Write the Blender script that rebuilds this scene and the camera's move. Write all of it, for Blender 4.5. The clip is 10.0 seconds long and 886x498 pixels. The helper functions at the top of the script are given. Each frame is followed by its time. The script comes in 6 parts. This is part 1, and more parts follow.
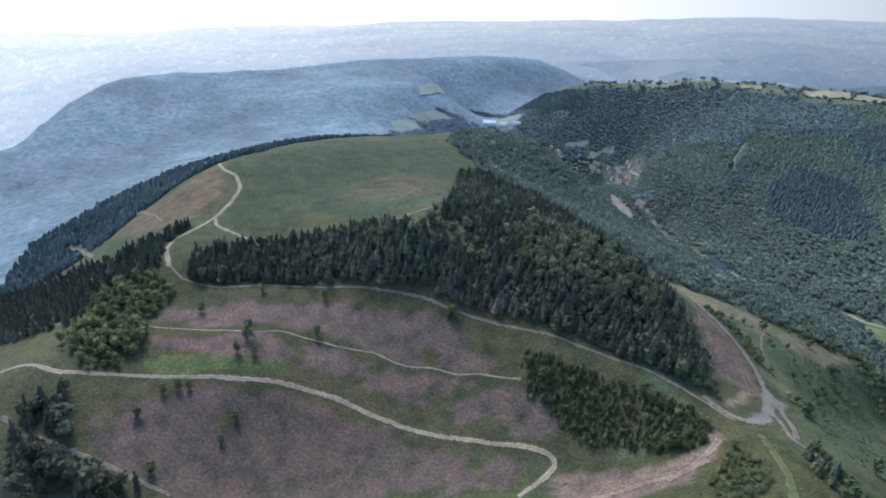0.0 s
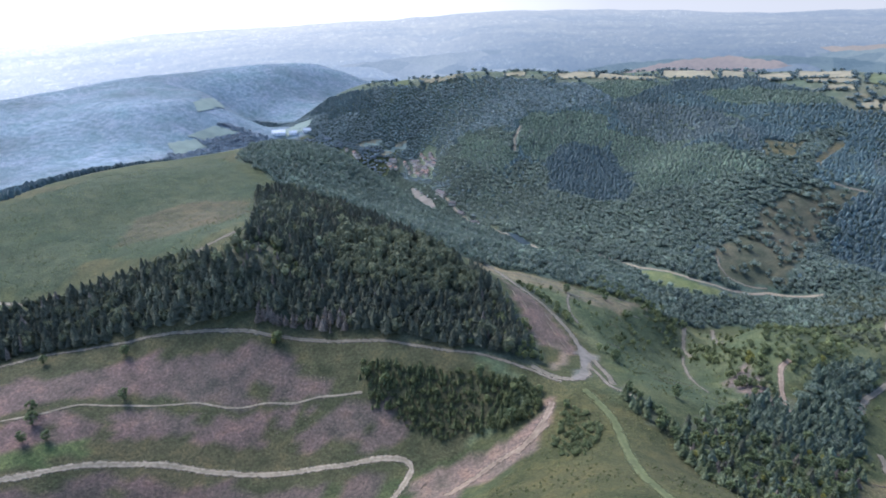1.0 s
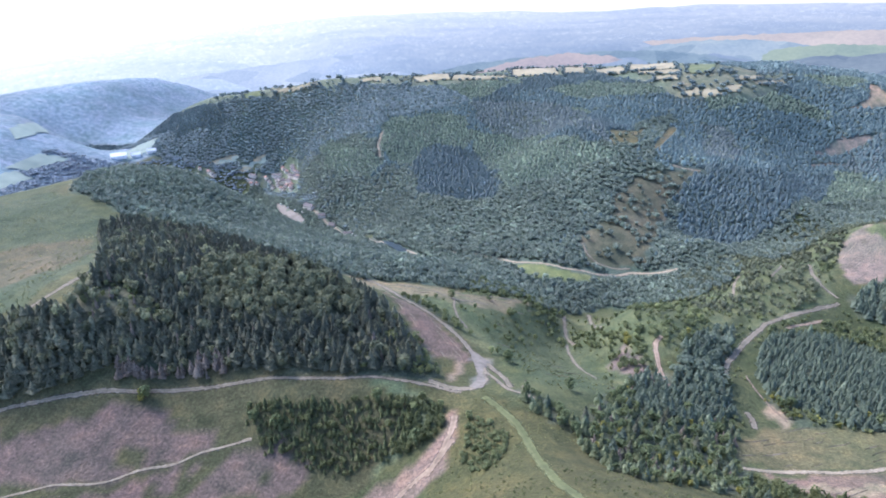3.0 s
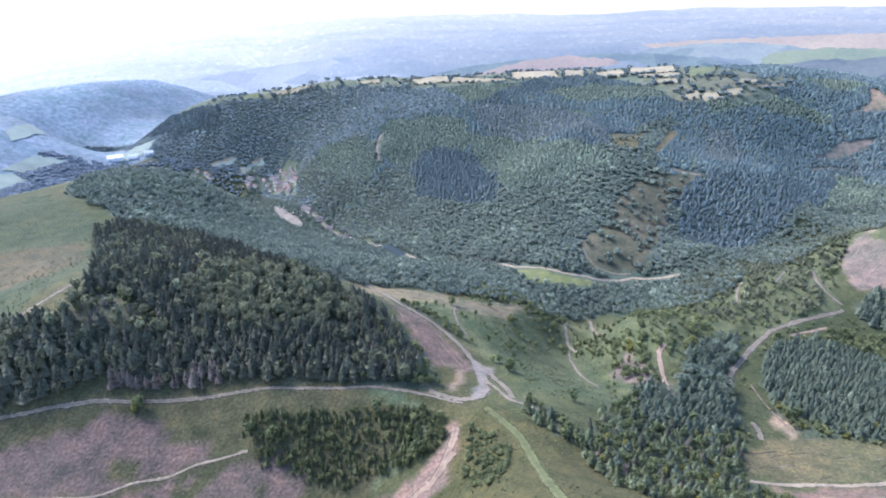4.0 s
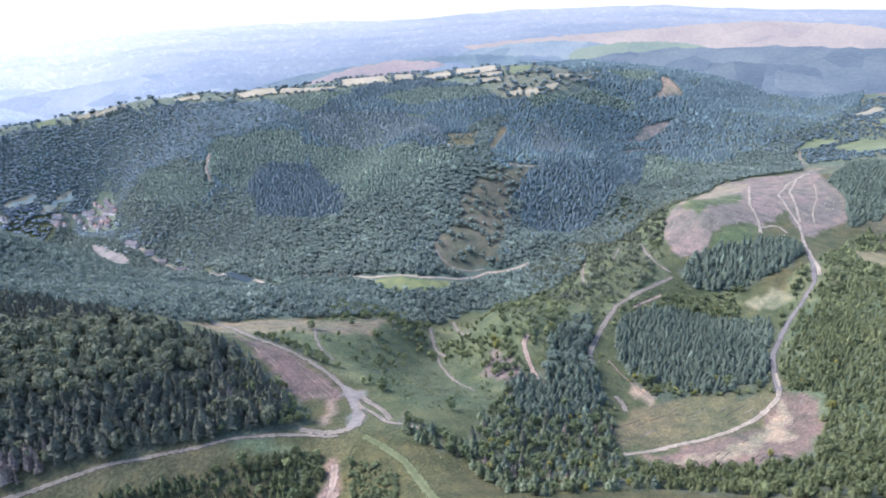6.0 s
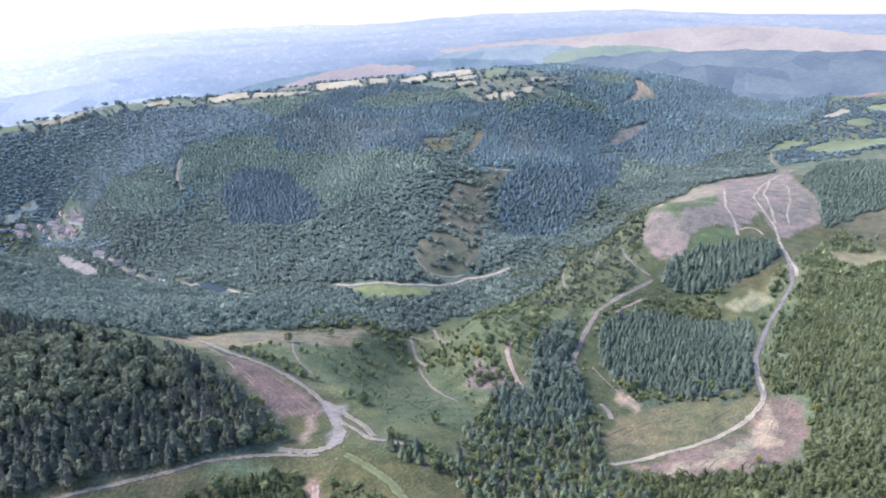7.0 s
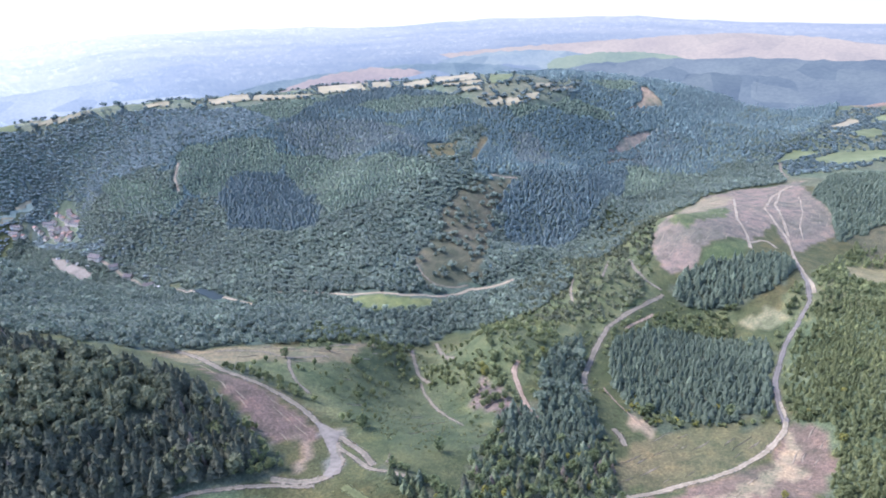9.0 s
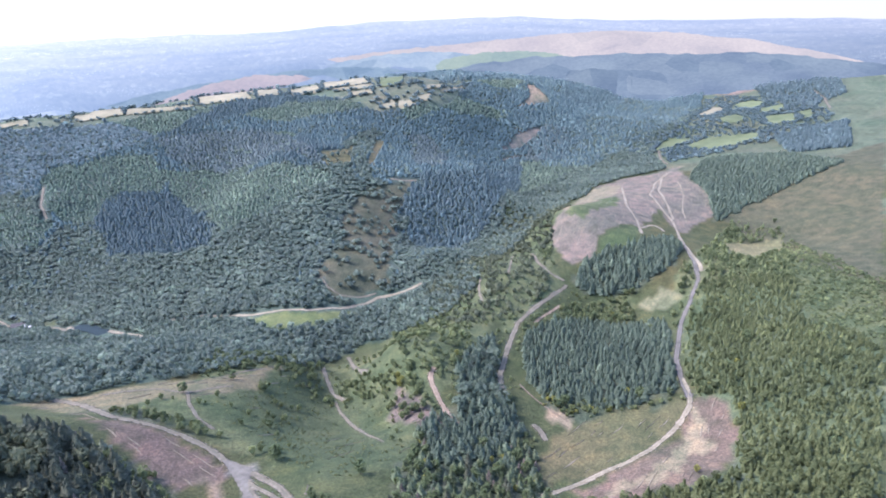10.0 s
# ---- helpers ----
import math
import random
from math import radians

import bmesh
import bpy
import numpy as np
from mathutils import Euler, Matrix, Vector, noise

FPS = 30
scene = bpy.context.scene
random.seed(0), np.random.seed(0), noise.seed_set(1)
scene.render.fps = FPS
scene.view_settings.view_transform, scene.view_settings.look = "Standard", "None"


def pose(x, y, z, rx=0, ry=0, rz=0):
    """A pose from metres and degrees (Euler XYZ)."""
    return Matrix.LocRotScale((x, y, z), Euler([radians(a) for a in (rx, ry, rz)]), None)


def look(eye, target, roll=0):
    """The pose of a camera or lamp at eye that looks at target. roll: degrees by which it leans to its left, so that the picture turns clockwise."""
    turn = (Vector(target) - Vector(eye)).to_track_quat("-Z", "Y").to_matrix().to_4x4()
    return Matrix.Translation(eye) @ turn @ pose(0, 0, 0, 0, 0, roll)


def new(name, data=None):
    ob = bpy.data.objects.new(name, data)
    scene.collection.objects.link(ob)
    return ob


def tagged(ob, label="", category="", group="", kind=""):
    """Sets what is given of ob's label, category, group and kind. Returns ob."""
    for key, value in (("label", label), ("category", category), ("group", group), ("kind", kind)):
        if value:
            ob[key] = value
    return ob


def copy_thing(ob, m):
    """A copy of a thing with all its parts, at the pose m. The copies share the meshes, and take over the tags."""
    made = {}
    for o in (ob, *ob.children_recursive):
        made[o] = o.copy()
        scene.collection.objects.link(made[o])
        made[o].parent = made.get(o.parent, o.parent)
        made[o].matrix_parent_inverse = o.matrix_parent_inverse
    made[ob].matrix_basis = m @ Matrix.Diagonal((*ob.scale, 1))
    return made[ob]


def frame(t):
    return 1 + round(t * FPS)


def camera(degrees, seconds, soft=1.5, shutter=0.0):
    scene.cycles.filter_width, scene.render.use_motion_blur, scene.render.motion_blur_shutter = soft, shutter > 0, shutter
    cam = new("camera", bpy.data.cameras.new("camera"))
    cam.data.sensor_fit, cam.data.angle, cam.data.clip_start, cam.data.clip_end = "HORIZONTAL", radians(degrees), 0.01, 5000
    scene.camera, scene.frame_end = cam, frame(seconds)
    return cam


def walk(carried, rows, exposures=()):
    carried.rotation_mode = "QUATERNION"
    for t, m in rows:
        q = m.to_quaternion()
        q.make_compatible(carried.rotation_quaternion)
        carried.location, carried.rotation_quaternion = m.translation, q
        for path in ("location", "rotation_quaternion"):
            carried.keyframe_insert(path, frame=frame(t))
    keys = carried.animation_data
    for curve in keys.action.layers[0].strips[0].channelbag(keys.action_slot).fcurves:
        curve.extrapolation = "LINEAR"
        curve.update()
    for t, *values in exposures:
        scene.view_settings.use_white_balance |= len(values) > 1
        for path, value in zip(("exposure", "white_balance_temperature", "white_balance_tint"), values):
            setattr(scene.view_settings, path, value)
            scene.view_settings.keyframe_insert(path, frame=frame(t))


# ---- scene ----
cam = camera(73.6, 10.0, soft=1.9)
PATH = [
    (0, (17.3, -32.8, 416.5), (-34.10, 43.64, 377.51), 3.14),
    (0.5, (14.0, -29.7, 417.1), (-23.59, 54.71, 378.92), 1.84),
    (1, (10.7, -26.6, 417.8), (-12.36, 63.09, 380.09), 0.47),
    (1.5, (7.8, -23.3, 418.6), (-5.28, 68.42, 380.99), -0.31),
    (2, (5.3, -19.9, 419.2), (0.45, 72.70, 381.68), -0.88),
    (2.5, (3.6, -16.1, 419.6), (1.33, 76.59, 382.24), -1.07),
    (4, (0.5, -4.2, 420.1), (-1.06, 88.67, 383.19), -0.68),
    (4.5, (-0.0, 0.0, 420.0), (-1.59, 92.96, 383.18), -0.49),
    (5, (-0.2, 4.5, 419.6), (1.51, 97.48, 382.92), -0.61),
    (5.5, (-0.3, 9.2, 419.0), (11.50, 101.51, 382.49), -1.47),
    (6, (-0.5, 14.2, 418.5), (22.73, 104.30, 381.90), -2.41),
    (7.5, (-0.5, 30.3, 417.6), (26.81, 119.47, 381.51), -2.31),
    (8, (-0.0, 35.8, 417.4), (27.31, 125.03, 381.48), -2.08),
    (8.5, (1.0, 41.3, 417.2), (28.23, 130.59, 381.39), -1.82),
    (9, (2.3, 46.7, 416.8), (29.52, 136.11, 381.19), -1.60),
    (9.5, (4.0, 52.1, 416.3), (35.15, 140.25, 380.79), -1.79),
    (10, (5.7, 57.6, 415.8), (47.87, 140.93, 380.07), -2.80),
]
walk(cam, [(t, look(eye, target, roll)) for t, eye, target, roll in PATH],
     [(0, 0.9, 5810, 11), (1, 1.19, 5810, 15), (2.5, 1.69, 5830, 20), (4.5, 1.79, 5830, 22), (7.5, 1.82, 5830, 23), (10, 1.83, 5830, 23)])

# ---- light ----
SUN_DIRECTION = Vector((-0.62, 0.34, 0.82)).normalized()   # towards the sun
world = bpy.data.worlds.new("sky")
scene.world = world
world.use_nodes = True
wn = world.node_tree.nodes
sky = wn.new("ShaderNodeTexSky")
sky.sky_type = 'NISHITA'
sky.sun_disc = False
sky.sun_elevation = math.asin(SUN_DIRECTION.z)
sky.sun_rotation = math.atan2(SUN_DIRECTION.x, SUN_DIRECTION.y)
sky.altitude = 400
sky.air_density, sky.dust_density, sky.ozone_density = 1.0, 1.5, 1.0
wn["Background"].inputs["Strength"].default_value = 0.14
world.node_tree.links.new(sky.outputs[0], wn["Background"].inputs["Color"])
sun_data = bpy.data.lights.new("sun", 'SUN')
sun_data.energy, sun_data.angle, sun_data.color = 1.95, radians(22), (1.0, 0.94, 0.85)
sun = new("sun", sun_data)
sun.rotation_mode = 'QUATERNION'
sun.rotation_quaternion = SUN_DIRECTION.to_track_quat('Z', 'Y')

# ---- landform ----
SADDLE = [(20, 288, 211), (8, 298, 204), (43, 345, 194), (22, 322, 198)]
HOME_RIDGE = [(34, 240, 219), (42, 188, 238), (30, 100, 285), (0, 0, 305), (-20, -150, 320), (10, -500, 300), (0, 266, 208)]
HOME_EAST = [(74, 219, 213), (70, 292, 204), (132, 316, 184), (216, 322, 163), (290, 275, 174), (285, 255, 172), (175, 258, 172), (254, 173, 206), (330, 120, 200), (250, 0, 235), (520, -150, 230)]
COMBE_HEAD = [(-76, 216, 180), (-35, 227, 185), (-32, 225, 185), (-110, 150, 175), (-61, 234, 184)]
COMBE_FLOOR = [(-226, 84, 167), (-193, 131, 160), (-293, 52, 187), (-360, 0, 150), (-600, -100, 90), (-100, 20, 215), (-250, -120, 190)]
HEATHER_BANK = [(-353, 67, 200), (-302, 116, 192), (-243, 167, 187), (-187, 190, 179), (-131, 208, 175), (-289, 185, 203), (-208, 219, 194), (-127, 248, 196), (-421, 119, 181)]
UPPER_TRACK = [(-361, 197, 206), (-319, 222, 209), (-267, 254, 214), (-217, 271, 218), (-156, 283, 216), (-99, 287, 216), (-43, 283, 218), (-101, 274, 223), (-53, 290, 217)]
CONIFER_HILL = [(-194, 398, 248), (-88, 343, 236), (-119, 313, 238), (-160, 350, 247), (-67, 391, 230), (-68, 432, 205), (-114, 389, 249), (-226, 540, 215), (-150, 470, 222)]
PLATEAU = [(-232, 295, 255), (-316, 443, 238), (-364, 278, 220), (-415, 264, 221), (-482, 321, 230), (-556, 361, 232), (-542, 580, 230), (-577, 469, 230), (-419, 409, 225), (-493, 665, 226), (-432, 702, 236), (-352, 764, 220)]
PLATEAU_WEST = [(-390, 194, 221), (-626, 286, 167), (-671, 251, 123), (-764, 205, 89), (-563, 150, 136), (-662, 358, 176), (-900, 300, 90), (-900, -100, 60)]
WEST_VALLEY = [(-1148, 423, 64), (-881, 257, 86), (-1244, 709, 87), (-1067, 886, 129), (-1500, 500, 60)]
WEST_MASSIF = [(-1344, 1801, 143), (-957, 2201, 163), (-1185, 2027, 149), (-814, 2311, 158), (-1752, 859, 140), (-1582, 1600, 159), (-1509, 1055, 105), (-1511, 497, 93), (-2406, 841, 65), (-1234, 1501, 133), (-1089, 1489, 152)]
TOWN_VALLEY = [(-965, 1533, 44), (-998, 1690, 35), (-1097, 1508, 58), (-983, 2040, 18), (-615, 1388, 61), (-407, 1377, 59), (-319, 1128, 48), (-226, 1032, 48), (-170, 921, 69)]
VALLEY_FLOOR = [(-79, 764, 106), (-35, 758, 106), (57, 671, 121), (-26, 604, 155), (130, 628, 140), (214, 641, 123), (262, 631, 135), (336, 671, 143), (327, 731, 129), (544, 851, 135), (783, 956, 140), (1051, 1092, 180), (1461, 1395, 183)]
SOUTH_SPUR = [(10, 453, 190), (-24, 577, 168), (106, 468, 132), (112, 516, 135), (103, 439, 141), (100, 382, 161), (147, 506, 130), (80, 471, 169), (27, 432, 190), (-48, 448, 202), (69, 390, 168), (102, 349, 176)]
KNOLL_FLANK = [(-475, 745, 226), (-430, 770, 226), (-386, 795, 212), (-345, 815, 187), (-450, 880, 160), (-520, 850, 170), (-268, 714, 178), (-358, 895, 154), (-174, 650, 164)]
OPPOSITE_SLOPE = [(-142, 1150, 166), (-107, 1150, 150), (69, 1209, 207), (67, 983, 156), (354, 990, 217), (300, 1050, 224), (290, 814, 180), (-50, 1080, 150), (-68, 930, 115), (89, 1084, 154), (490, 1055, 207), (410, 774, 160), (203, 690, 150), (415, 980, 196), (388, 805, 170), (-300, 1282, 122), (-171, 1070, 101), (700, 1076, 157), (224, 1025, 236), (505, 866, 185), (1106, 1313, 156)]
OPPOSITE_CREST = [(-765, 1609, 164), (-536, 1548, 227), (-335, 1504, 255), (-68, 1471, 270), (130, 1407, 281), (404, 1195, 268), (564, 1162, 275), (498, 1181, 275), (455, 1424, 297), (718, 1311, 293), (910, 1307, 263), (947, 1385, 215), (295, 1618, 291), (1146, 1487, 216), (-173, 1886, 270)]
MOOR_HILL = [(255, 455, 166), (362, 490, 161), (384, 574, 166), (385, 600, 153), (633, 636, 177), (524, 552, 175), (468, 418, 180), (466, 611, 197), (654, 775, 162), (687, 637, 171), (680, 720, 165), (442, 706, 138), (302, 659, 159), (153, 448, 181), (168, 398, 188), (312, 527, 175)]
PLANTATION = [(294, 341, 165), (294, 375, 163), (371, 302, 183), (195, 394, 171), (385, 434, 143), (435, 326, 177), (353, 215, 195), (477, 261, 193)]
EAST_MOOR = [(637, 453, 152), (817, 516, 184), (887, 479, 204), (676, 380, 180), (852, 636, 188), (1022, 939, 158), (1173, 937, 183), (1300, 781, 192), (1515, 810, 203), (1596, 1251, 198), (1960, 1048, 219), (995, 600, 192), (2009, 1169, 210)]
FAR_MOOR = [(1982, 2310, 272), (2468, 2250, 271), (1391, 2133, 255), (2153, 1683, 217), (1101, 2074, 257), (1332, 2111, 278), (1318, 1686, 220), (2453, 1599, 199), (938, 2314, 288), (694, 2188, 268), (310, 2273, 260)]
FAR_PLAIN = [(-642, 3537, 233), (-1455, 2612, 174), (123, 2690, 227), (-901, 2427, 178), (-2905, 1455, 50), (-2064, 2513, 134), (-291, 2531, 211), (163, 2645, 218), (3182, 1737, 197)]
LANDFORMS = [SADDLE, HOME_RIDGE, HOME_EAST, COMBE_HEAD, COMBE_FLOOR, HEATHER_BANK, UPPER_TRACK, CONIFER_HILL, PLATEAU, PLATEAU_WEST, WEST_VALLEY, WEST_MASSIF, TOWN_VALLEY, VALLEY_FLOOR, SOUTH_SPUR, KNOLL_FLANK, OPPOSITE_SLOPE, OPPOSITE_CREST, MOOR_HILL, PLANTATION, EAST_MOOR, FAR_MOOR, FAR_PLAIN]


def kernel(d2):
    return 0.5 * d2 * np.log(d2 + 1e-9)


CONTROL = np.array([p for form in LANDFORMS for p in form], float)


def fit_land():
    p = CONTROL[:, :2] / 1000
    n = len(p)
    a = np.zeros((n + 3, n + 3))
    a[:n, :n] = kernel(((p[:, None] - p[None]) ** 2).sum(-1)) + 6e-4 * np.eye(n)
    a[:n, n:] = np.c_[np.ones(n), p]
    a[n:, :n] = a[:n, n:].T
    return np.linalg.solve(a, np.r_[CONTROL[:, 2], 0, 0, 0])


LAND = fit_land()


def open_height(x, y):
    """Ground height at plan positions."""
    x, y = np.asarray(x, float), np.asarray(y, float)
    q = np.c_[x.ravel(), y.ravel()] / 1000
    out = np.zeros(len(q))
    for i in range(0, len(q), 20000):
        k = q[i:i + 20000]
        d2 = ((k[:, None] - CONTROL[None, :, :2] / 1000) ** 2).sum(-1)
        out[i:i + 20000] = kernel(d2) @ LAND[:-3] + LAND[-3] + k @ LAND[-2:]
    return out.reshape(x.shape)


def rough(x, y, size, seed):
    """Smooth value noise over the plan, -1 to 1."""
    r = np.random.default_rng(seed).random((64, 64)) * 2 - 1
    u, v = np.asarray(x) / size, np.asarray(y) / size
    i, j = np.floor(u).astype(int), np.floor(v).astype(int)
    fu, fv = u - i, v - j
    fu, fv = fu * fu * (3 - 2 * fu), fv * fv * (3 - 2 * fv)
    a, b = r[i % 64, j % 64], r[(i + 1) % 64, j % 64]
    c, d = r[i % 64, (j + 1) % 64], r[(i + 1) % 64, (j + 1) % 64]
    return (a * (1 - fu) + b * fu) * (1 - fv) + (c * (1 - fu) + d * fu) * fv


# far edge of the ridge fields: the land falls away behind it
BACK_LINE = np.array([(-1000, 1640), (-765, 1620), (-545, 1556), (-465, 1551), (-337, 1516), (-200, 1494), (-50, 1492), (0, 1475), (140, 1457), (312, 1455), (424, 1478),
                      (512, 1428), (565, 1324), (640, 1250), (760, 1290)], float)


WEST_CREST = np.array([(-95, 1400, 40), (-80, 1450, 45), (-71.8, 1500, 83), (-69.2, 1600, 118), (-66.2, 1700, 157), (-63.2, 1800, 180), (-58.9, 1850, 187), (-54.3, 1900, 187),
                       (-49.5, 1950, 190), (-41.8, 2050, 219), (-36.7, 2150, 218), (-31.5, 2250, 229), (-26.3, 2350, 223), (-21.2, 2400, 213), (-18.7, 2350, 205), (-17, 2280, 186),
                       (-14, 2240, 176), (-11, 2200, 160)], float)


def height(x, y):
    x, y = np.asarray(x, float), np.asarray(y, float)
    h = open_height(x, y)
    back = np.interp(x, BACK_LINE[:, 0], BACK_LINE[:, 1])
    past = np.clip(y - back - 4, 0, 900)
    cap = open_height(x, back) + 1.0 - 0.16 * past
    share = np.clip((x + 720) / 150, 0, 1) * np.clip((650 - past) / 250, 0, 1) * np.clip((740 - x) / 80, 0, 1) * (past > 0)
    h = h + (np.minimum(h, cap) - h) * share
    # the long western hill: a crest at some distance for each bearing, falling away behind
    bearing = np.degrees(np.arctan2(x, y))
    run = np.hypot(x, y)
    crest_run = np.interp(bearing, WEST_CREST[:, 0], WEST_CREST[:, 1])
    crest_z = np.interp(bearing, WEST_CREST[:, 0], WEST_CREST[:, 2]) + 2 * rough(bearing * 0.5 + 200, bearing * 0 + 5, 1.0, 17)
    rise = np.clip((run - crest_run + 620) / 620, 0, 1)
    rise = rise * rise * (3 - 2 * rise)
    front = np.minimum(h, crest_z + (crest_run - run) * (-0.045)) * (1 - rise) + (crest_z - 0.045 * (crest_run - run)) * rise
    west = np.where(run < crest_run, front, crest_z - 0.34 * (run - crest_run))
    share = np.clip((-11 - bearing) / 4, 0, 1) * np.clip((bearing + 100) / 12, 0, 1) * np.clip((run - np.interp(bearing, [-46, -36, -28, -11], [1050, 1250, 1720, 1900])) / 200, 0, 1) * np.clip((y - 20) / 200, 0, 1)
    return h + (west - h) * share


def axis_steps(lo, fine_lo, fine_hi, hi, step, growth):
    mid = list(np.arange(fine_lo, fine_hi, step))
    up, s, v = [], step, mid[-1]
    while v < hi:
        s *= growth
        v += s
        up.append(min(v, hi))
    down, s, v = [], step, fine_lo
    while v > lo:
        s *= growth
        v -= s
        down.append(max(v, lo))
    return np.array(down[::-1] + mid + up)



TRACKS = {}
TRACKS['plateau_track'] = (4.2, 'pale', [(-590, 385), (-560, 362), (-534, 349), (-500, 341), (-473, 325), (-454, 300), (-441, 275), (-434, 250), (-426, 221), (-410, 203), (-386, 191)])
TRACKS['gravel_west'] = (2.3, 'gravel', [(-386, 191), (-371, 191), (-359, 194), (-340, 207), (-314, 228), (-266, 252), (-223, 266), (-197, 273), (-158, 279), (-97, 283), (-61, 286), (-27, 289), (-7, 288), (6, 284)])
TRACKS['gravel_junction'] = (5, 'gravel', [(-14, 293), (3, 288), (16, 288), (21, 299), (20, 322), (17, 338), (7, 360), (-4, 373), (-21, 386), (-39, 399), (-56, 440), (-74, 458)])
TRACKS['junction_east'] = (4, 'gravel', [(18, 338), (27, 324), (33, 308), (36, 288)])
TRACKS['junction_low'] = (3, 'gravel', [(18, 329), (24, 312), (34, 286), (50, 272)])
TRACKS['plateau_fork'] = (3.6, 'pale', [(-439, 269), (-421, 259), (-403, 258), (-384, 261), (-370, 267), (-361, 278)])
TRACKS['plateau_path'] = (4, 'gravel', [(-268, 310), (-257, 317), (-250, 329), (-245, 358)])
TRACKS['spur_path'] = (2.5, 'gravel', [(-48, 452), (-31, 450), (-15, 445), (4, 433), (23, 440), (31, 440)])
TRACKS['spur_loop'] = (2.5, 'gravel', [(2, 433), (1, 415), (5, 395), (12, 381)])
TRACKS['spur_tip'] = (2.5, 'gravel', [(33, 463), (44, 468), (59, 471)])
TRACKS['hook_path'] = (4, 'gravel', [(112, 517), (106, 482), (104, 456), (108, 442)])
TRACKS['hook_lower'] = (2.5, 'gravel', [(102, 445), (97, 413), (98, 383), (100, 337)])
TRACKS['hook_upper'] = (4, 'gravel', [(139, 528), (138, 507), (132, 455)])
TRACKS['sandy_track'] = (3.5, 'soil', [(163, 392), (155, 383), (153, 368), (150, 348), (150, 333)])
TRACKS['forest_road'] = (4.5, 'gravel', [(363, 490), (335, 477), (302, 462), (273, 445), (250, 422), (228, 398), (211, 379), (201, 360)])
TRACKS['sandy_bank'] = (3, 'soil', [(333, 462), (304, 448), (287, 439)])
TRACKS['dirt_scar'] = (1.4, 'soil', [(219, 365), (219, 349), (221, 332), (224, 315)])
TRACKS['grey_bit'] = (4.5, 'gravel', [(199, 321), (201, 315), (197, 304)])
TRACKS['east_track'] = (3.7, 'pale', [(158, 256), (175, 259), (193, 260), (218, 260), (241, 260), (262, 265), (283, 272), (294, 277), (304, 289), (313, 301)])
TRACKS['tarmac_road'] = (4.0, 'tarmac', [(298, 281), (307, 295), (326, 317), (351, 339), (401, 377), (433, 396), (455, 408), (481, 435), (528, 489)])
TRACKS['moor_track'] = (4.0, 'pale', [(467, 414), (499, 453), (540, 503), (580, 551), (598, 588), (628, 637), (704, 699), (763, 730)])
TRACKS['moor_arm'] = (4.5, 'pale', [(587, 557), (619, 598), (663, 654), (738, 717), (779, 734)])
TRACKS['moor_thin'] = (2.5, 'pale', [(730, 678), (678, 622), (622, 574), (599, 547)])
TRACKS['moor_left'] = (4, 'pale', [(649, 714), (554, 606), (525, 557), (502, 527)])
TRACKS['moor_loop'] = (4, 'pale', [(515, 541), (538, 549), (547, 545), (540, 529)])
TRACKS['moor_path'] = (4, 'gravel', [(378, 570), (361, 534), (360, 513), (366, 497)])
TRACKS['slope_path_a'] = (2.5, 'gravel', [(293, 542), (278, 520), (266, 495)])
TRACKS['slope_path_b'] = (2.5, 'gravel', [(366, 592), (314, 522)])
TRACKS['valley_road'] = (4.2, 'pale', [(64, 694), (95, 657), (130, 625), (163, 624), (198, 633), (215, 642), (243, 630), (263, 625)])
TRACKS['valley_lane'] = (2.5, 'gravel', [(-1, 750), (37, 720), (64, 694)])
TRACKS['opening_path'] = (2.5, 'gravel', [(164, 689), (166, 669), (175, 651), (191, 645), (215, 648)])
TRACKS['lake_bank'] = (6, 'pale', [(-110, 819), (-69, 778), (-42, 735), (-19, 696)])
TRACKS['village_road'] = (5, 'gravel', [(-303, 1139), (-255, 1071), (-218, 1015), (-174, 916), (-109, 808)])
TRACKS['slope_track_a'] = (4, 'gravel', [(-147, 1236), (-151, 1184), (-142, 1138)])
TRACKS['slope_track_b'] = (4.5, 'gravel', [(334, 872), (353, 865), (372, 860)])
TRACKS['slope_track_c'] = (4.5, 'gravel', [(634, 1024), (688, 1056), (716, 1060)])
TRACKS['lower_track'] = (3.6, 'pale', [(-378, 68), (-332, 83), (-302, 116), (-270, 146), (-243, 168), (-224, 179), (-203, 187), (-182, 190), (-157, 197), (-130, 207), (-104, 215), (-86, 222), (-74, 224), (-68, 221), (-70, 211), (-73, 196), (-75, 187)])
TRACKS['heather_path'] = (1.3, 'pale', [(-463, 119), (-374, 119), (-341, 140), (-317, 158), (-296, 174), (-284, 184), (-268, 199), (-251, 204), (-229, 214), (-207, 224), (-186, 227), (-162, 239), (-137, 247), (-111, 252)])
TRACKS['bottom_track'] = (3.5, 'gravel', [(-328, 50), (-307, 52), (-288, 60), (-263, 70), (-244, 77), (-226, 85)])
TRACKS['ridge_path'] = (5.0, 'grass', [(19, 276), (27, 262), (34, 246), (38, 230), (40, 213), (41, 192), (43, 171), (46, 155), (49, 140), (52, 120), (54, 95)])
TRACKS['gully_a'] = (4, 'soil', [(2, 263), (0, 252), (-5, 239), (-13, 227)])
TRACKS['gully_b'] = (4, 'soil', [(1, 245), (-9, 231), (-23, 224), (-38, 209), (-45, 200)])
TRACKS['west_lane'] = (5, 'gravel', [(-740, 261), (-692, 257), (-572, 217)])
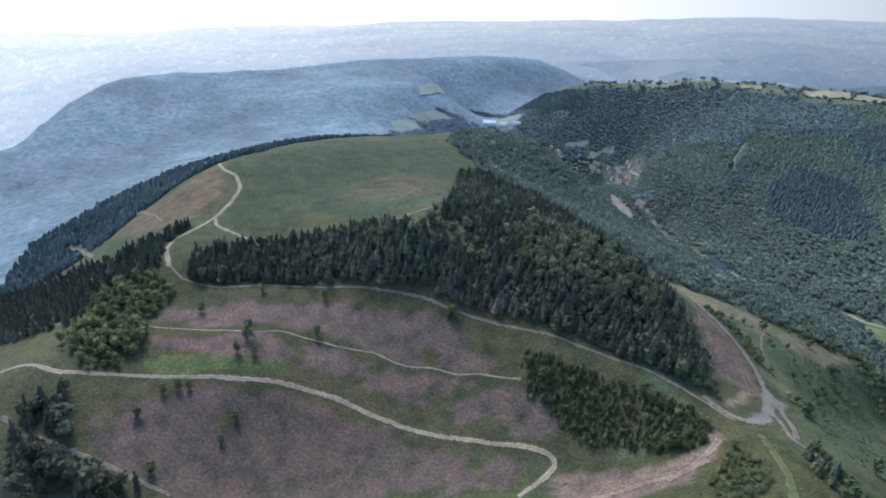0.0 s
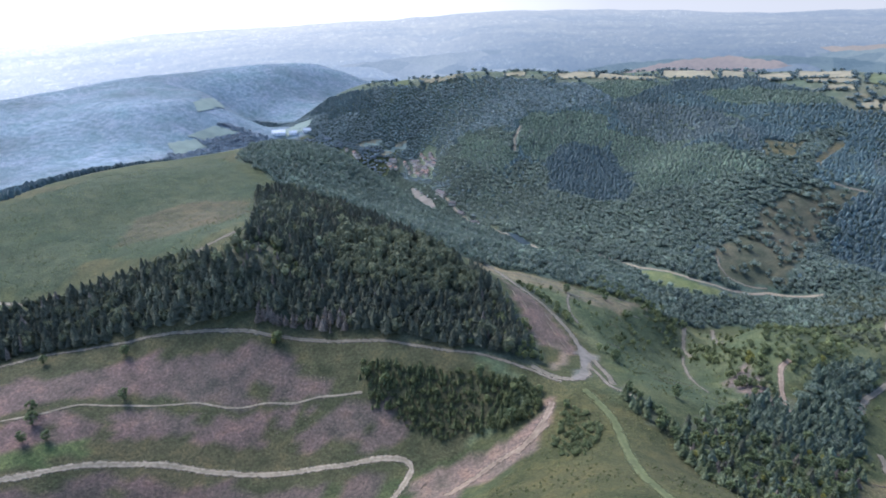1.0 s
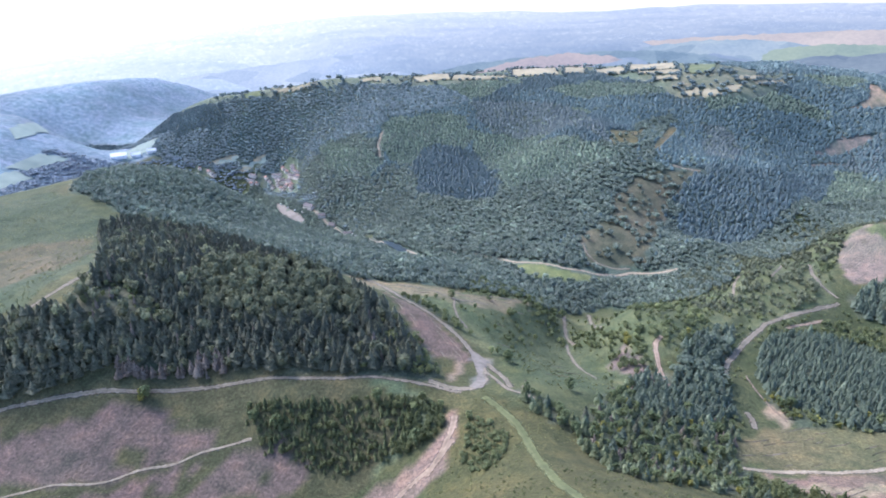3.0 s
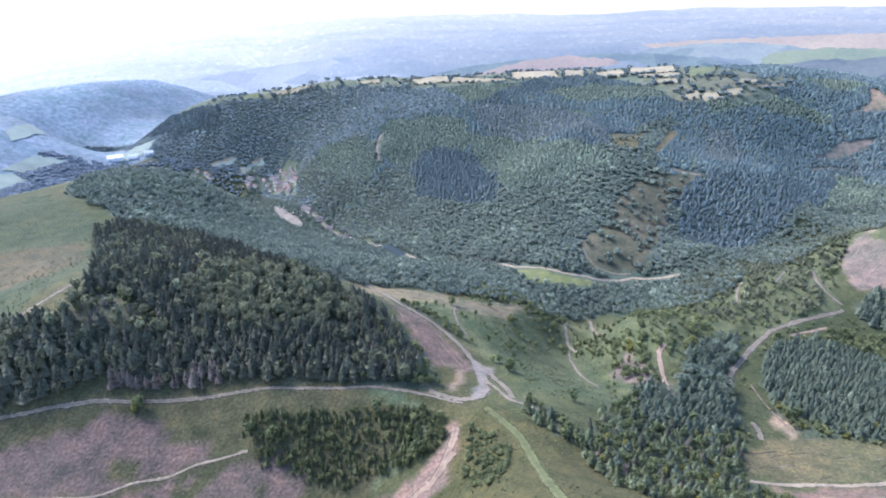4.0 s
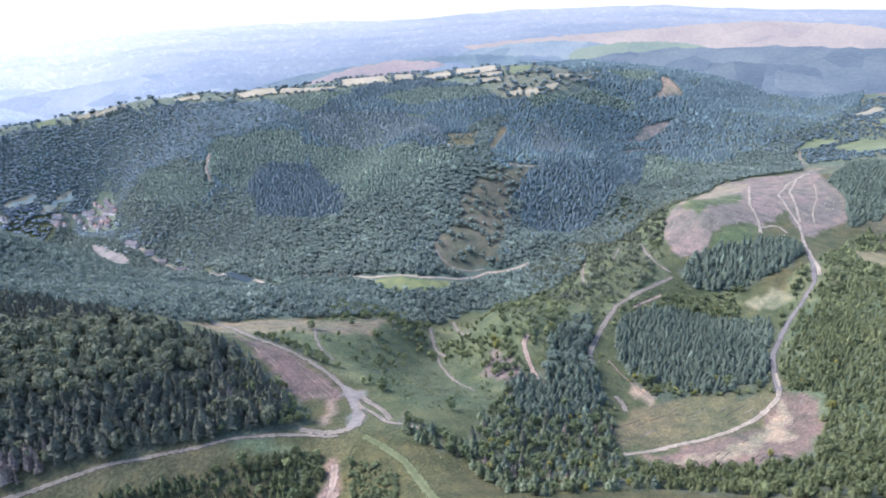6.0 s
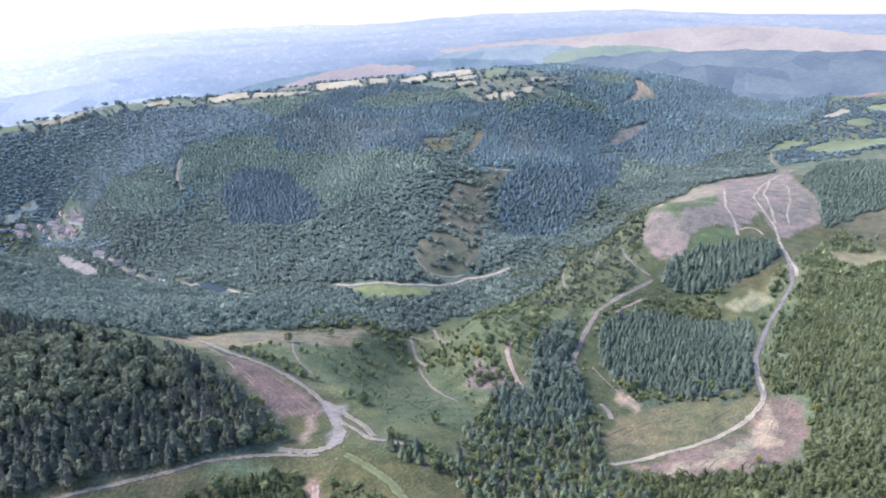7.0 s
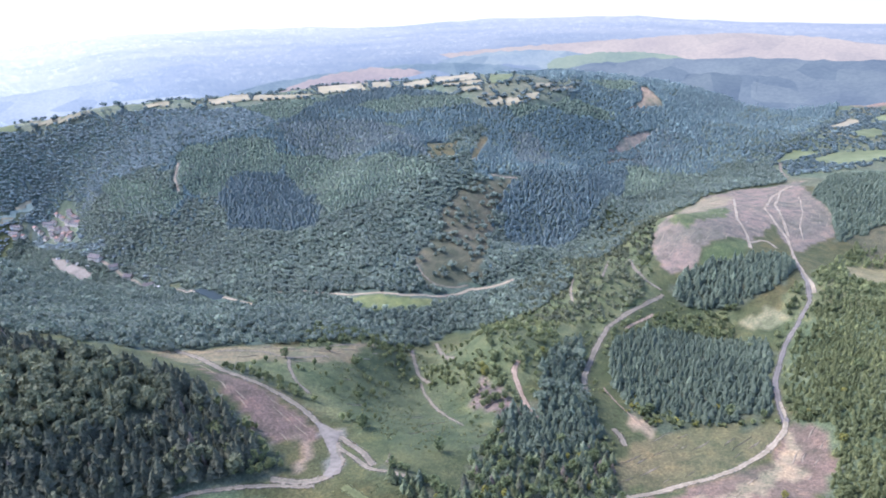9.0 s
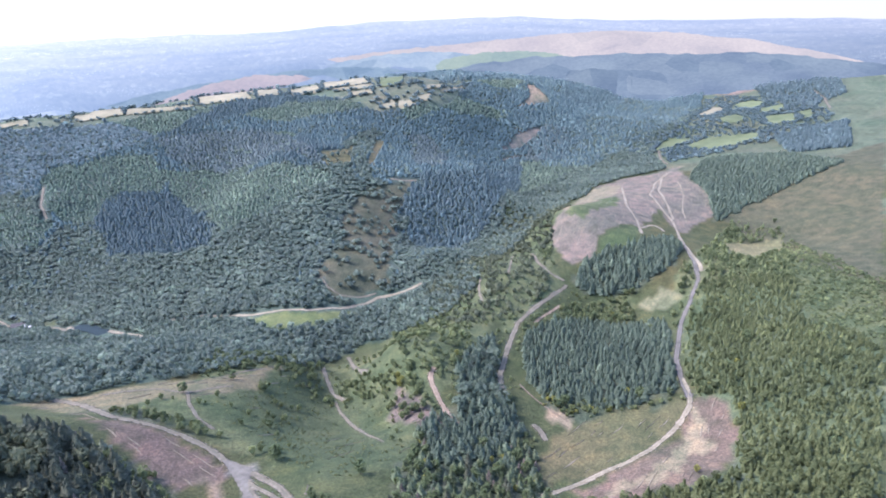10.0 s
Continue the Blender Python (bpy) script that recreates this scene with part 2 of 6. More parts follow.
TRACKS['west_path'] = (2.5, 'gravel', [(-715, 335), (-562, 273), (-499, 253)])
TRACKS['moor_top_path'] = (7, 'gravel', [(1611, 1026), (1513, 936), (1403, 855)])
TRACKS['farm_lane'] = (5, 'gravel', [(956, 931), (890, 863), (833, 794)])
COVER = {}
COVER['bank_grass'] = [(-312, 126), (-300, 146), (-252, 180), (-242, 173), (-293, 126)]
COVER['bowl_green'] = [(40, 437), (83, 494), (121, 437), (110, 362), (121, 315), (92, 295), (51, 301), (38, 345), (22, 390)]
COVER['moor_pale'] = [(461, 624), (614, 747), (665, 735), (608, 682), (522, 642), (451, 600)]
COVER['heather_upper'] = [(-352, 159), (-316, 199), (-270, 233), (-217, 259), (-175, 269), (-131, 258), (-132, 252), (-184, 231), (-216, 222), (-264, 206), (-299, 177), (-339, 147)]
COVER['heather_mid'] = [(-329, 133), (-292, 171), (-263, 195), (-203, 219), (-152, 238), (-110, 249), (-91, 250), (-77, 238), (-100, 222), (-148, 217), (-200, 205), (-240, 188), (-269, 168), (-314, 140)]
COVER['heather_low'] = [(-290, 75), (-292, 97), (-271, 134), (-254, 150), (-228, 172), (-189, 182), (-136, 195), (-90, 213), (-84, 193), (-105, 170), (-207, 95), (-250, 73)]
COVER['heather_junction'] = [(-72, 450), (-42, 393), (-17, 377), (7, 351), (10, 338), (3, 319), (-11, 326), (-29, 355)]
COVER['heather_moor'] = [(425, 596), (446, 610), (614, 747), (709, 760), (815, 754), (762, 694), (711, 610), (656, 553), (579, 529), (558, 521), (594, 593), (547, 557), (448, 541), (416, 518), (392, 518), (400, 559)]
COVER['bare_east'] = [(300, 282), (314, 264), (290, 241), (251, 214), (222, 222), (180, 236), (180, 252), (218, 256), (241, 256), (262, 261), (283, 268)]
COVER['clearing_east'] = [(183, 295), (206, 310), (249, 308), (295, 282), (283, 273), (249, 261), (211, 260), (170, 261), (170, 278)]
COVER['plateau_bracken'] = [(-530, 349), (-543, 536), (-470, 650), (-344, 538), (-265, 396), (-264, 315), (-370, 329), (-367, 280), (-420, 267), (-474, 328)]
COVER['east_moor_brown'] = [(649, 540), (853, 581), (1113, 590), (548, 295), (555, 365), (655, 520)]
COVER['pale_clearing'] = [(590, 485), (668, 467), (639, 442), (532, 408), (549, 446)]
COVER['pale_glade'] = [(398, 434), (421, 434), (438, 419), (427, 399), (407, 406)]
COVER['brown_opening'] = [(228, 794), (292, 857), (368, 861), (307, 793), (236, 653), (160, 645), (165, 705), (208, 739)]
COVER['opening_a'] = [(268, 989), (346, 1049), (293, 926), (251, 937)]
COVER['opening_strip'] = [(315, 917), (390, 1071), (405, 1063), (329, 920)]
COVER['bare_triangle'] = [(867, 1274), (887, 1270), (877, 1187), (776, 1180), (835, 1214)]
COVER['bare_strip'] = [(650, 1061), (723, 1114), (769, 1121), (815, 1128), (768, 1098), (720, 1086)]
COVER['meadow_valley'] = [(70, 677), (129, 620), (189, 623), (144, 597), (82, 602)]
COVER['far_heather'] = [(280, 2675), (479, 2639), (513, 1944), (333, 1518), (170, 1548)]
COVER['bare_far'] = [(1516, 1253), (1853, 1428), (1615, 1171), (1509, 1183)]
COVER['gully_soil'] = [(3, 248), (0, 230), (-21, 214), (-35, 196), (-72, 199), (-61, 218), (-33, 232)]
COVER['gully_soil_low'] = [(3, 263), (4, 248), (0, 231), (-3, 220), (-32, 235), (-18, 243), (-6, 254)]
COVER['dirt_patch'] = [(219, 332), (227, 327), (227, 313), (212, 309)]
COVER['junction_gravel'] = [(12, 340), (23, 344), (29, 332), (24, 325), (24, 298), (20, 287), (15, 296), (17, 319), (14, 331)]
COVER['slide_soil'] = [(-4, 330), (3, 327), (8, 308), (5, 301), (0, 315)]
COVER['west_brown'] = [(-664, 258), (-571, 305), (-560, 362), (-489, 319), (-461, 261), (-491, 227)]
COVER['spur_pale'] = [(-98, 449), (-72, 455), (-41, 460), (3, 457), (44, 463), (72, 482), (44, 437), (20, 424), (5, 425), (-25, 430), (-44, 410), (-82, 440)]
COVER['scree'] = [(222, 332), (231, 320), (221, 309), (212, 312)]
COVER['scree_east'] = [(289, 269), (288, 256), (266, 241), (227, 233), (187, 238), (187, 245), (225, 243), (261, 251)]
COVER['brash_bowl'] = [(135, 397), (146, 361), (143, 334), (131, 330), (119, 369)]
COVER['moor_green'] = [(452, 607), (558, 658), (594, 662), (546, 614), (458, 579)]
COVER['moor_green_low'] = [(448, 535), (504, 547), (516, 542), (478, 509), (427, 513)]
COVER['plateau_brown'] = [(-413, 427), (-387, 471), (-330, 489), (-286, 428), (-287, 380), (-320, 363), (-369, 349)]
FIELDS = []
FIELDS.append([(-92, 1484), (-7, 1496), (-4, 1437), (-87, 1452)])
FIELDS.append([(140, 1451), (246, 1455), (238, 1379), (139, 1393)])
FIELDS.append([(266, 1451), (312, 1451), (299, 1375), (253, 1379)])
FIELDS.append([(327, 1400), (396, 1423), (378, 1330), (317, 1339)])
FIELDS.append([(424, 1474), (512, 1422), (477, 1305), (393, 1349)])
FIELDS.append([(505, 1325), (565, 1314), (524, 1239), (484, 1258)])
FIELDS.append([(403, 1334), (478, 1291), (470, 1261), (399, 1299)])
FIELDS.append([(419, 1268), (461, 1257), (458, 1231), (415, 1244)])
FIELDS.append([(559, 1207), (625, 1239), (618, 1218), (555, 1188)])
FIELDS.append([(596, 1200), (682, 1249), (671, 1232), (593, 1188)])
FIELDS.append([(450, 1179), (481, 1183), (477, 1161), (449, 1165)])
FIELDS.append([(485, 1178), (509, 1165), (516, 1150), (480, 1153)])
FIELDS.append([(527, 1170), (563, 1176), (545, 1154), (527, 1159)])
FIELDS.append([(-545, 1552), (-495, 1551), (-486, 1537), (-534, 1539)])
FIELDS.append([(-465, 1549), (-337, 1513), (-332, 1503), (-457, 1538)])
FIELDS.append([(-227, 1490), (-176, 1490), (-171, 1469), (-222, 1476)])
FIELDS.append([(0, 1470), (129, 1397), (102, 1388), (3, 1430)])
FIELDS.append([(1171, 979), (1252, 983), (1207, 900), (1151, 919)])
FIELDS.append([(1377, 1088), (1454, 1089), (1433, 1029), (1327, 995)])
FIELDS.append([(1329, 982), (1426, 984), (1349, 922), (1274, 925)])
FIELDS.append([(1241, 905), (1309, 878), (1240, 826), (1183, 849)])
FIELDS.append([(1324, 881), (1362, 874), (1282, 817), (1263, 835)])
FIELDS.append([(1225, 1068), (1358, 1128), (1337, 1073), (1201, 1011)])
FIELDS.append([(929, 920), (1016, 964), (1048, 921), (974, 910)])
FIELDS.append([(979, 900), (1061, 900), (1123, 828), (1069, 791), (986, 825)])
FIELDS.append([(-895, 1136), (-895, 1240), (-852, 1281), (-866, 1155)])
FIELDS.append([(-826, 1389), (-801, 1477), (-757, 1497), (-753, 1461), (-784, 1369)])
FIELDS.append([(-896, 1067), (-876, 1141), (-840, 1129), (-842, 1024)])
FIELDS.append([(-979, 1285), (-1001, 1409), (-954, 1380), (-945, 1253)])
FIELDS.append([(-1285, 2120), (-1199, 2289), (-1143, 2272), (-1251, 2091)])
FIELDS.append([(-524, 1407), (-463, 1420), (-455, 1412), (-508, 1397)])
FIELDS.append([(-589, 1416), (-528, 1429), (-527, 1420), (-580, 1410)])
FIELDS.append([(-599, 1414), (-574, 1426), (-533, 1431), (-537, 1424), (-578, 1412)])
FIELDS.append([(-496, 1418), (-467, 1426), (-459, 1419), (-483, 1413)])
FIELDS.append([(-524, 1396), (-509, 1408), (-494, 1405), (-506, 1394)])
WOODS = {}
WOODS['spur_line'] = [(-38, 420), (-15, 407), (7, 387), (2, 372), (-20, 388), (-42, 406)]
WOODS['belt_south'] = [(165, 244), (184, 234), (222, 215), (251, 212), (270, 224), (300, 206), (262, 150), (209, 170), (150, 205)]
WOODS['open_hill'] = [(-240, 319), (-215, 335), (-180, 322), (-188, 308), (-221, 302)]
WOODS['stand_upper_west'] = [(-600, 1560), (-228, 1470), (-30, 1412), (45, 1297), (-57, 1292), (-143, 1287), (-163, 1240), (-281, 1317), (-415, 1416), (-560, 1444)]
WOODS['stand_larch_east'] = [(704, 1040), (768, 1098), (827, 1124), (853, 1100), (776, 1011)]
WOODS['stand_mid_east'] = [(453, 1115), (606, 1124), (605, 1072), (679, 1064), (477, 886), (372, 875), (307, 880), (380, 1019)]
WOODS['stand_dark_top'] = [(103, 1300), (196, 1290), (273, 1209), (435, 1158), (435, 1128), (380, 1077), (294, 1046), (254, 1180)]
WOODS['stand_top'] = [(172, 1289), (296, 1297), (388, 1230), (442, 1177), (381, 1176), (273, 1209)]
WOODS['stand_light_low'] = [(-303, 1348), (-261, 1295), (-159, 1156), (-131, 1125), (-160, 1097), (-222, 1142), (-278, 1239)]
WOODS['hill_conifers'] = [(-369, 193), (-387, 210), (-381, 239), (-352, 274), (-292, 306), (-234, 306), (-238, 356), (-340, 525), (-319, 547), (-232, 520), (-114, 390), (-64, 377), (-38, 350), (-20, 311), (-29, 287), (-62, 283), (-97, 278), (-136, 277), (-180, 275), (-220, 262), (-260, 247), (-308, 219)]
WOODS['mixed_patch'] = [(-180, 361), (-163, 392), (-113, 382), (-78, 376), (-60, 350), (-75, 328), (-119, 318), (-158, 325)]
WOODS['saplings'] = [(-120, 274), (-94, 277), (-62, 282), (-27, 284), (-4, 272), (-3, 260), (-15, 250), (-41, 240), (-70, 234), (-88, 238), (-100, 247), (-116, 259)]
WOODS['belt'] = [(36, 296), (57, 268), (70, 252), (89, 290), (126, 335), (161, 346), (188, 350), (179, 293), (168, 268), (160, 240), (150, 205), (75, 198), (66, 237), (47, 256)]
WOODS['spruce'] = [(126, 339), (161, 352), (177, 384), (205, 415), (238, 428), (220, 395), (195, 356), (191, 316), (145, 290), (112, 287)]
WOODS['plantation'] = [(257, 418), (300, 436), (348, 432), (392, 392), (366, 357), (318, 315), (296, 292), (264, 303), (240, 320), (229, 339), (229, 368)]
WOODS['young_forest'] = [(457, 401), (515, 357), (440, 294), (433, 236), (262, 150), (222, 182), (304, 253), (303, 281), (326, 309), (403, 365)]
WOODS['bracken_bushes'] = [(466, 409), (669, 454), (543, 292), (421, 229), (445, 296), (514, 355)]
WOODS['dark_stand'] = [(377, 497), (414, 515), (469, 507), (520, 510), (520, 490), (466, 445), (432, 445), (399, 458), (375, 476)]
WOODS['conifer_block'] = [(739, 671), (882, 754), (953, 649), (910, 541), (846, 545), (722, 548), (640, 534), (675, 581)]
WOODS['far_block'] = [(1108, 785), (1280, 748), (1062, 614), (973, 662)]
WOODS['combe_wood'] = [(-315, 51), (-323, 67), (-308, 81), (-280, 63), (-228, 74), (-272, 27), (-299, 39)]
WOODS['west_trees'] = [(-406, 144), (-387, 188), (-367, 184), (-343, 155), (-315, 108), (-323, 89), (-359, 96)]
WOODS['west_forest'] = [(-681, 164), (-465, 187), (-440, 247), (-408, 206), (-389, 187), (-406, 144), (-382, 120), (-471, 98)]
WOODS['spur_bushes'] = [(-47, 442), (49, 462), (94, 489), (58, 380), (35, 317), (27, 349), (0, 375)]
WOODS['bowl_bushes'] = [(99, 514), (218, 514), (271, 484), (233, 432), (164, 386), (130, 339), (102, 322), (122, 396), (128, 494)]
WOODS['moor_slope'] = [(252, 605), (326, 624), (454, 701), (566, 747), (430, 551), (381, 561), (352, 490), (282, 454), (216, 460)]
WOODS['valley_wood'] = [(-449, 636), (-800, 1270), (-354, 718), (-477, 1328), (-287, 1047), (-128, 779), (-56, 535), (-6, 545), (43, 513), (89, 528), (186, 591), (248, 593), (305, 605), (299, 544), (221, 497), (159, 534), (83, 487), (39, 460), (-10, 450), (-78, 459), (-148, 599), (-243, 645), (-312, 594), (-357, 561), (-406, 588)]
WOODS['upvalley'] = [(717, 1169), (1179, 1513), (1720, 1788), (1590, 1345), (1361, 1170), (1133, 1042), (1003, 1000), (782, 929), (717, 1004), (756, 1118)]
WOODS['stand_rows'] = [(360, 869), (468, 869), (690, 1039), (581, 890), (439, 746), (351, 698), (309, 732), (320, 798)]
WOODS['stand_pale'] = [(463, 1168), (641, 1189), (763, 1181), (723, 1161), (611, 1132), (479, 1119)]
WOODS['leaf_belt'] = [(361, 1097), (413, 1115), (293, 863), (227, 793), (170, 696), (144, 631), (70, 680), (152, 761), (232, 853)]
WOODS['stand_light'] = [(-153, 1243), (-133, 1284), (-57, 1281), (28, 1244), (41, 1177), (5, 1121), (-26, 1085), (-131, 1132), (-145, 1164)]
WOODS['stand_grey'] = [(33, 1292), (166, 1255), (250, 1166), (259, 996), (258, 927), (176, 1079), (75, 1186)]
WOODS['stand_dark'] = [(-63, 1171), (-12, 1167), (55, 1125), (77, 963), (74, 872), (18, 910), (-67, 987), (-74, 1070)]
WOODS['stand_midlight'] = [(43, 1193), (104, 1164), (211, 961), (267, 896), (205, 872), (136, 879), (84, 881), (79, 1065), (37, 1139)]
WOODS['stand_larch'] = [(459, 1073), (496, 1078), (502, 994), (428, 890), (398, 912)]
WOODS['stand_scrub'] = [(681, 1025), (755, 1037), (808, 967), (726, 913), (598, 865), (550, 859)]
WOODS['glade_scrub'] = [(332, 461), (382, 459), (413, 455), (381, 414), (353, 424), (305, 424)]
WOODS['road_scrub'] = [(446, 426), (564, 483), (661, 530), (690, 476), (488, 339), (464, 400), (423, 380), (379, 348), (326, 309), (359, 344)]
WOODS['moor_foot'] = [(317, 571), (412, 628), (398, 565), (368, 516), (363, 492), (286, 452), (253, 431), (257, 476), (191, 413), (159, 397), (137, 415), (181, 534), (222, 537)]
WOODS['dead_edge'] = [(-213, 277), (-199, 285), (-142, 293), (-122, 285), (-141, 281), (-178, 277), (-210, 272)]
WOODS['bowl_rim'] = [(14, 496), (65, 527), (112, 506), (135, 448), (142, 401), (179, 400), (181, 383), (150, 367), (126, 353), (115, 422), (86, 429), (72, 473), (11, 424)]
WOODS['fringe'] = [(236, 352), (236, 333), (262, 309), (293, 285), (286, 276), (251, 297), (227, 315), (219, 338)]
WOODS['east_hills'] = [(2133, 1594), (1861, 1118), (1601, 935), (1426, 909), (1473, 1056), (1763, 1381)]
WOODS['ridge_shrubs'] = [(8, 265), (20, 255), (29, 236), (20, 206), (7, 210), (3, 232)]
WOODS['slope_shrubs'] = [(-55, 331), (-31, 352), (-4, 307), (-14, 291), (-46, 288), (-66, 290)]
SPOTS_TREES = [(40, 345), (-179, 270), (-98, 257), (-111, 260), (-43, 273), (137, 396), (-171, 408), (149, 404), (109, 507), (33, 453), (0, 434), (151, 304)]
SPOTS_TREES_WEST = [(-268, 239), (-312, 219), (-327, 177), (-279, 178), (-275, 167), (-265, 173), (-240, 137), (-235, 123), (-243, 85), (-277, 99), (-282, 118), (-279, 126), (-275, 131), (-177, 272), (10, 258), (39, 338), (-247, 211), (-331, 121), (-317, 80), (-20, 250), (-286, 185)]
SPOTS_TREES_EAST = [(371, 385), (310, 281), (310, 276), (382, 303), (376, 436), (239, 226), (73, 296), (38, 337), (138, 400), (158, 390), (412, 448), (697, 495), (227, 331), (234, 331), (292, 293), (277, 305)]
SPOTS_TREES_BRIGHT = [(140, 406), (388, 308), (345, 283), (380, 445), (307, 250), (229, 338), (189, 405), (276, 315), (314, 280)]
SPOTS_TREES_YELLOW = [(39, 344), (140, 398), (-180, 273), (-98, 259)]
SPOTS_HOUSES = [(-286, 1112), (-225, 1028), (-179, 931), (-252, 1067)]
SPOTS_WORKS = [(-802, 1379)]
TOWN_MAIN = [(-504, 1383), (-476, 1391), (-419, 1382), (-415, 1395), (-397, 1403), (-371, 1383), (-344, 1280), (-330, 1201), (-374, 1252), (-439, 1359), (-495, 1369)]
CAR_PARK = [(-392, 1224), (-377, 1204), (-337, 1150), (-285, 1069), (-299, 1057), (-349, 1136)]
TOWN_WEST = [(-647, 1379), (-629, 1404), (-589, 1402), (-575, 1374)]
WOODS['valley_wood'] = [(-440, 640), (-500, 800), (-560, 1050), (-480, 1380), (-330, 1170), (-230, 1060), (-130, 850), (-60, 800), (60, 720),
                        (215, 668), (262, 650), (330, 690), (310, 550), (230, 500), (160, 545), (85, 500),
                        (40, 475), (-10, 465), (-62, 462), (-85, 445), (-120, 450), (-240, 545), (-330, 560)]
WOODS['west_floor'] = [(-640, 130), (-820, 250), (-900, 500), (-860, 800), (-900, 1060), (-1010, 1000), (-1240, 700), (-900, 350), (-1600, 350),
                       (-1900, 700), (-2300, 500), (-1800, -100), (-900, -100)]
WOODS['west_slope'] = [(-900, 350), (-1240, 700), (-1020, 1000), (-930, 1330), (-1050, 1500), (-1000, 1900), (-800, 2150), (-950, 2300), (-1500, 2050), (-1800, 1100), (-1900, 700), (-1600, 350)]
WOODS['west_bank'] = [(-600, 380), (-560, 420), (-640, 600), (-620, 800), (-860, 800), (-900, 500), (-820, 250), (-650, 130), (-620, 240)]
WOODS['west_fill'] = [(-1240, 700), (-1040, 1000), (-940, 1330), (-1050, 1500), (-1000, 1900), (-800, 2150), (-950, 2300), (-560, 2280), (-560, 1640), (-740, 1640), (-740, 1400), (-880, 1290), (-860, 1040), (-1000, 980)]
VALLEY_LINE = np.array([(-1000, 1560), (-700, 1400), (-480, 1390), (-330, 1160), (-226, 1050), (-170, 940), (-79, 800), (-35, 775), (57, 705), (214, 655),
                        (262, 640), (336, 675), (442, 735), (544, 851), (783, 956), (1051, 1092), (1461, 1395)], float)
CREST_LINE = np.array([(-900, 1600), (-765, 1609), (-536, 1535), (-335, 1500), (-90, 1430), (130, 1370), (300, 1360), (404, 1220), (440, 1150), (560, 1140), (640, 1190), (718, 1270),
                       (910, 1330), (1146, 1487), (1461, 1700)], float)


def inside(poly, x, y):
    """Which plan positions lie inside a closed outline."""
    p = np.asarray(poly, float)
    hit = np.zeros(np.shape(x), bool)
    for (x0, y0), (x1, y1) in zip(p, np.roll(p, -1, 0)):
        cross = (y0 > y) != (y1 > y)
        hit ^= cross & (x < (x1 - x0) * (y - y0) / (y1 - y0 + 1e-12) + x0)
    return hit


def wavy(poly, x, y, amount, size, seed):
    return inside(poly, x + amount * rough(x, y, size, seed), y + amount * rough(x, y, size, seed + 1))


# ---- materials ----
def material(name, rough_value=0.9):
    m = bpy.data.materials.new(name)
    m.use_nodes = True
    b = m.node_tree.nodes["Principled BSDF"]
    b.inputs["Roughness"].default_value = rough_value
    b.inputs["Specular IOR Level"].default_value = 0.25
    return m, m.node_tree.nodes, m.node_tree.links, b


def noise_node(nodes, links, scale, detail=4.0, coords=None):
    n = nodes.new("ShaderNodeTexNoise")
    n.inputs["Scale"].default_value = scale
    n.inputs["Detail"].default_value = detail
    if coords is not None:
        links.new(coords, n.inputs["Vector"])
    return n


def ramp_node(nodes, links, source, stops):
    r = nodes.new("ShaderNodeValToRGB")
    r.color_ramp.elements[0].position, r.color_ramp.elements[0].color = stops[0][0], (*stops[0][1], 1)
    r.color_ramp.elements[1].position, r.color_ramp.elements[1].color = stops[-1][0], (*stops[-1][1], 1)
    for pos, col in stops[1:-1]:
        e = r.color_ramp.elements.new(pos)
        e.color = (*col, 1)
    links.new(source, r.inputs["Fac"])
    return r


def mix_node(nodes, links, kind, factor, a, b):
    m = nodes.new("ShaderNodeMix")
    m.data_type, m.blend_type = 'RGBA', kind
    for value, slot in ((factor, m.inputs[0]), (a, m.inputs[6]), (b, m.inputs[7])):
        if isinstance(value, (int, float)):
            slot.default_value = value
        elif isinstance(value, tuple):
            slot.default_value = (*value, 1)
        else:
            links.new(value, slot)
    return m.outputs[2]


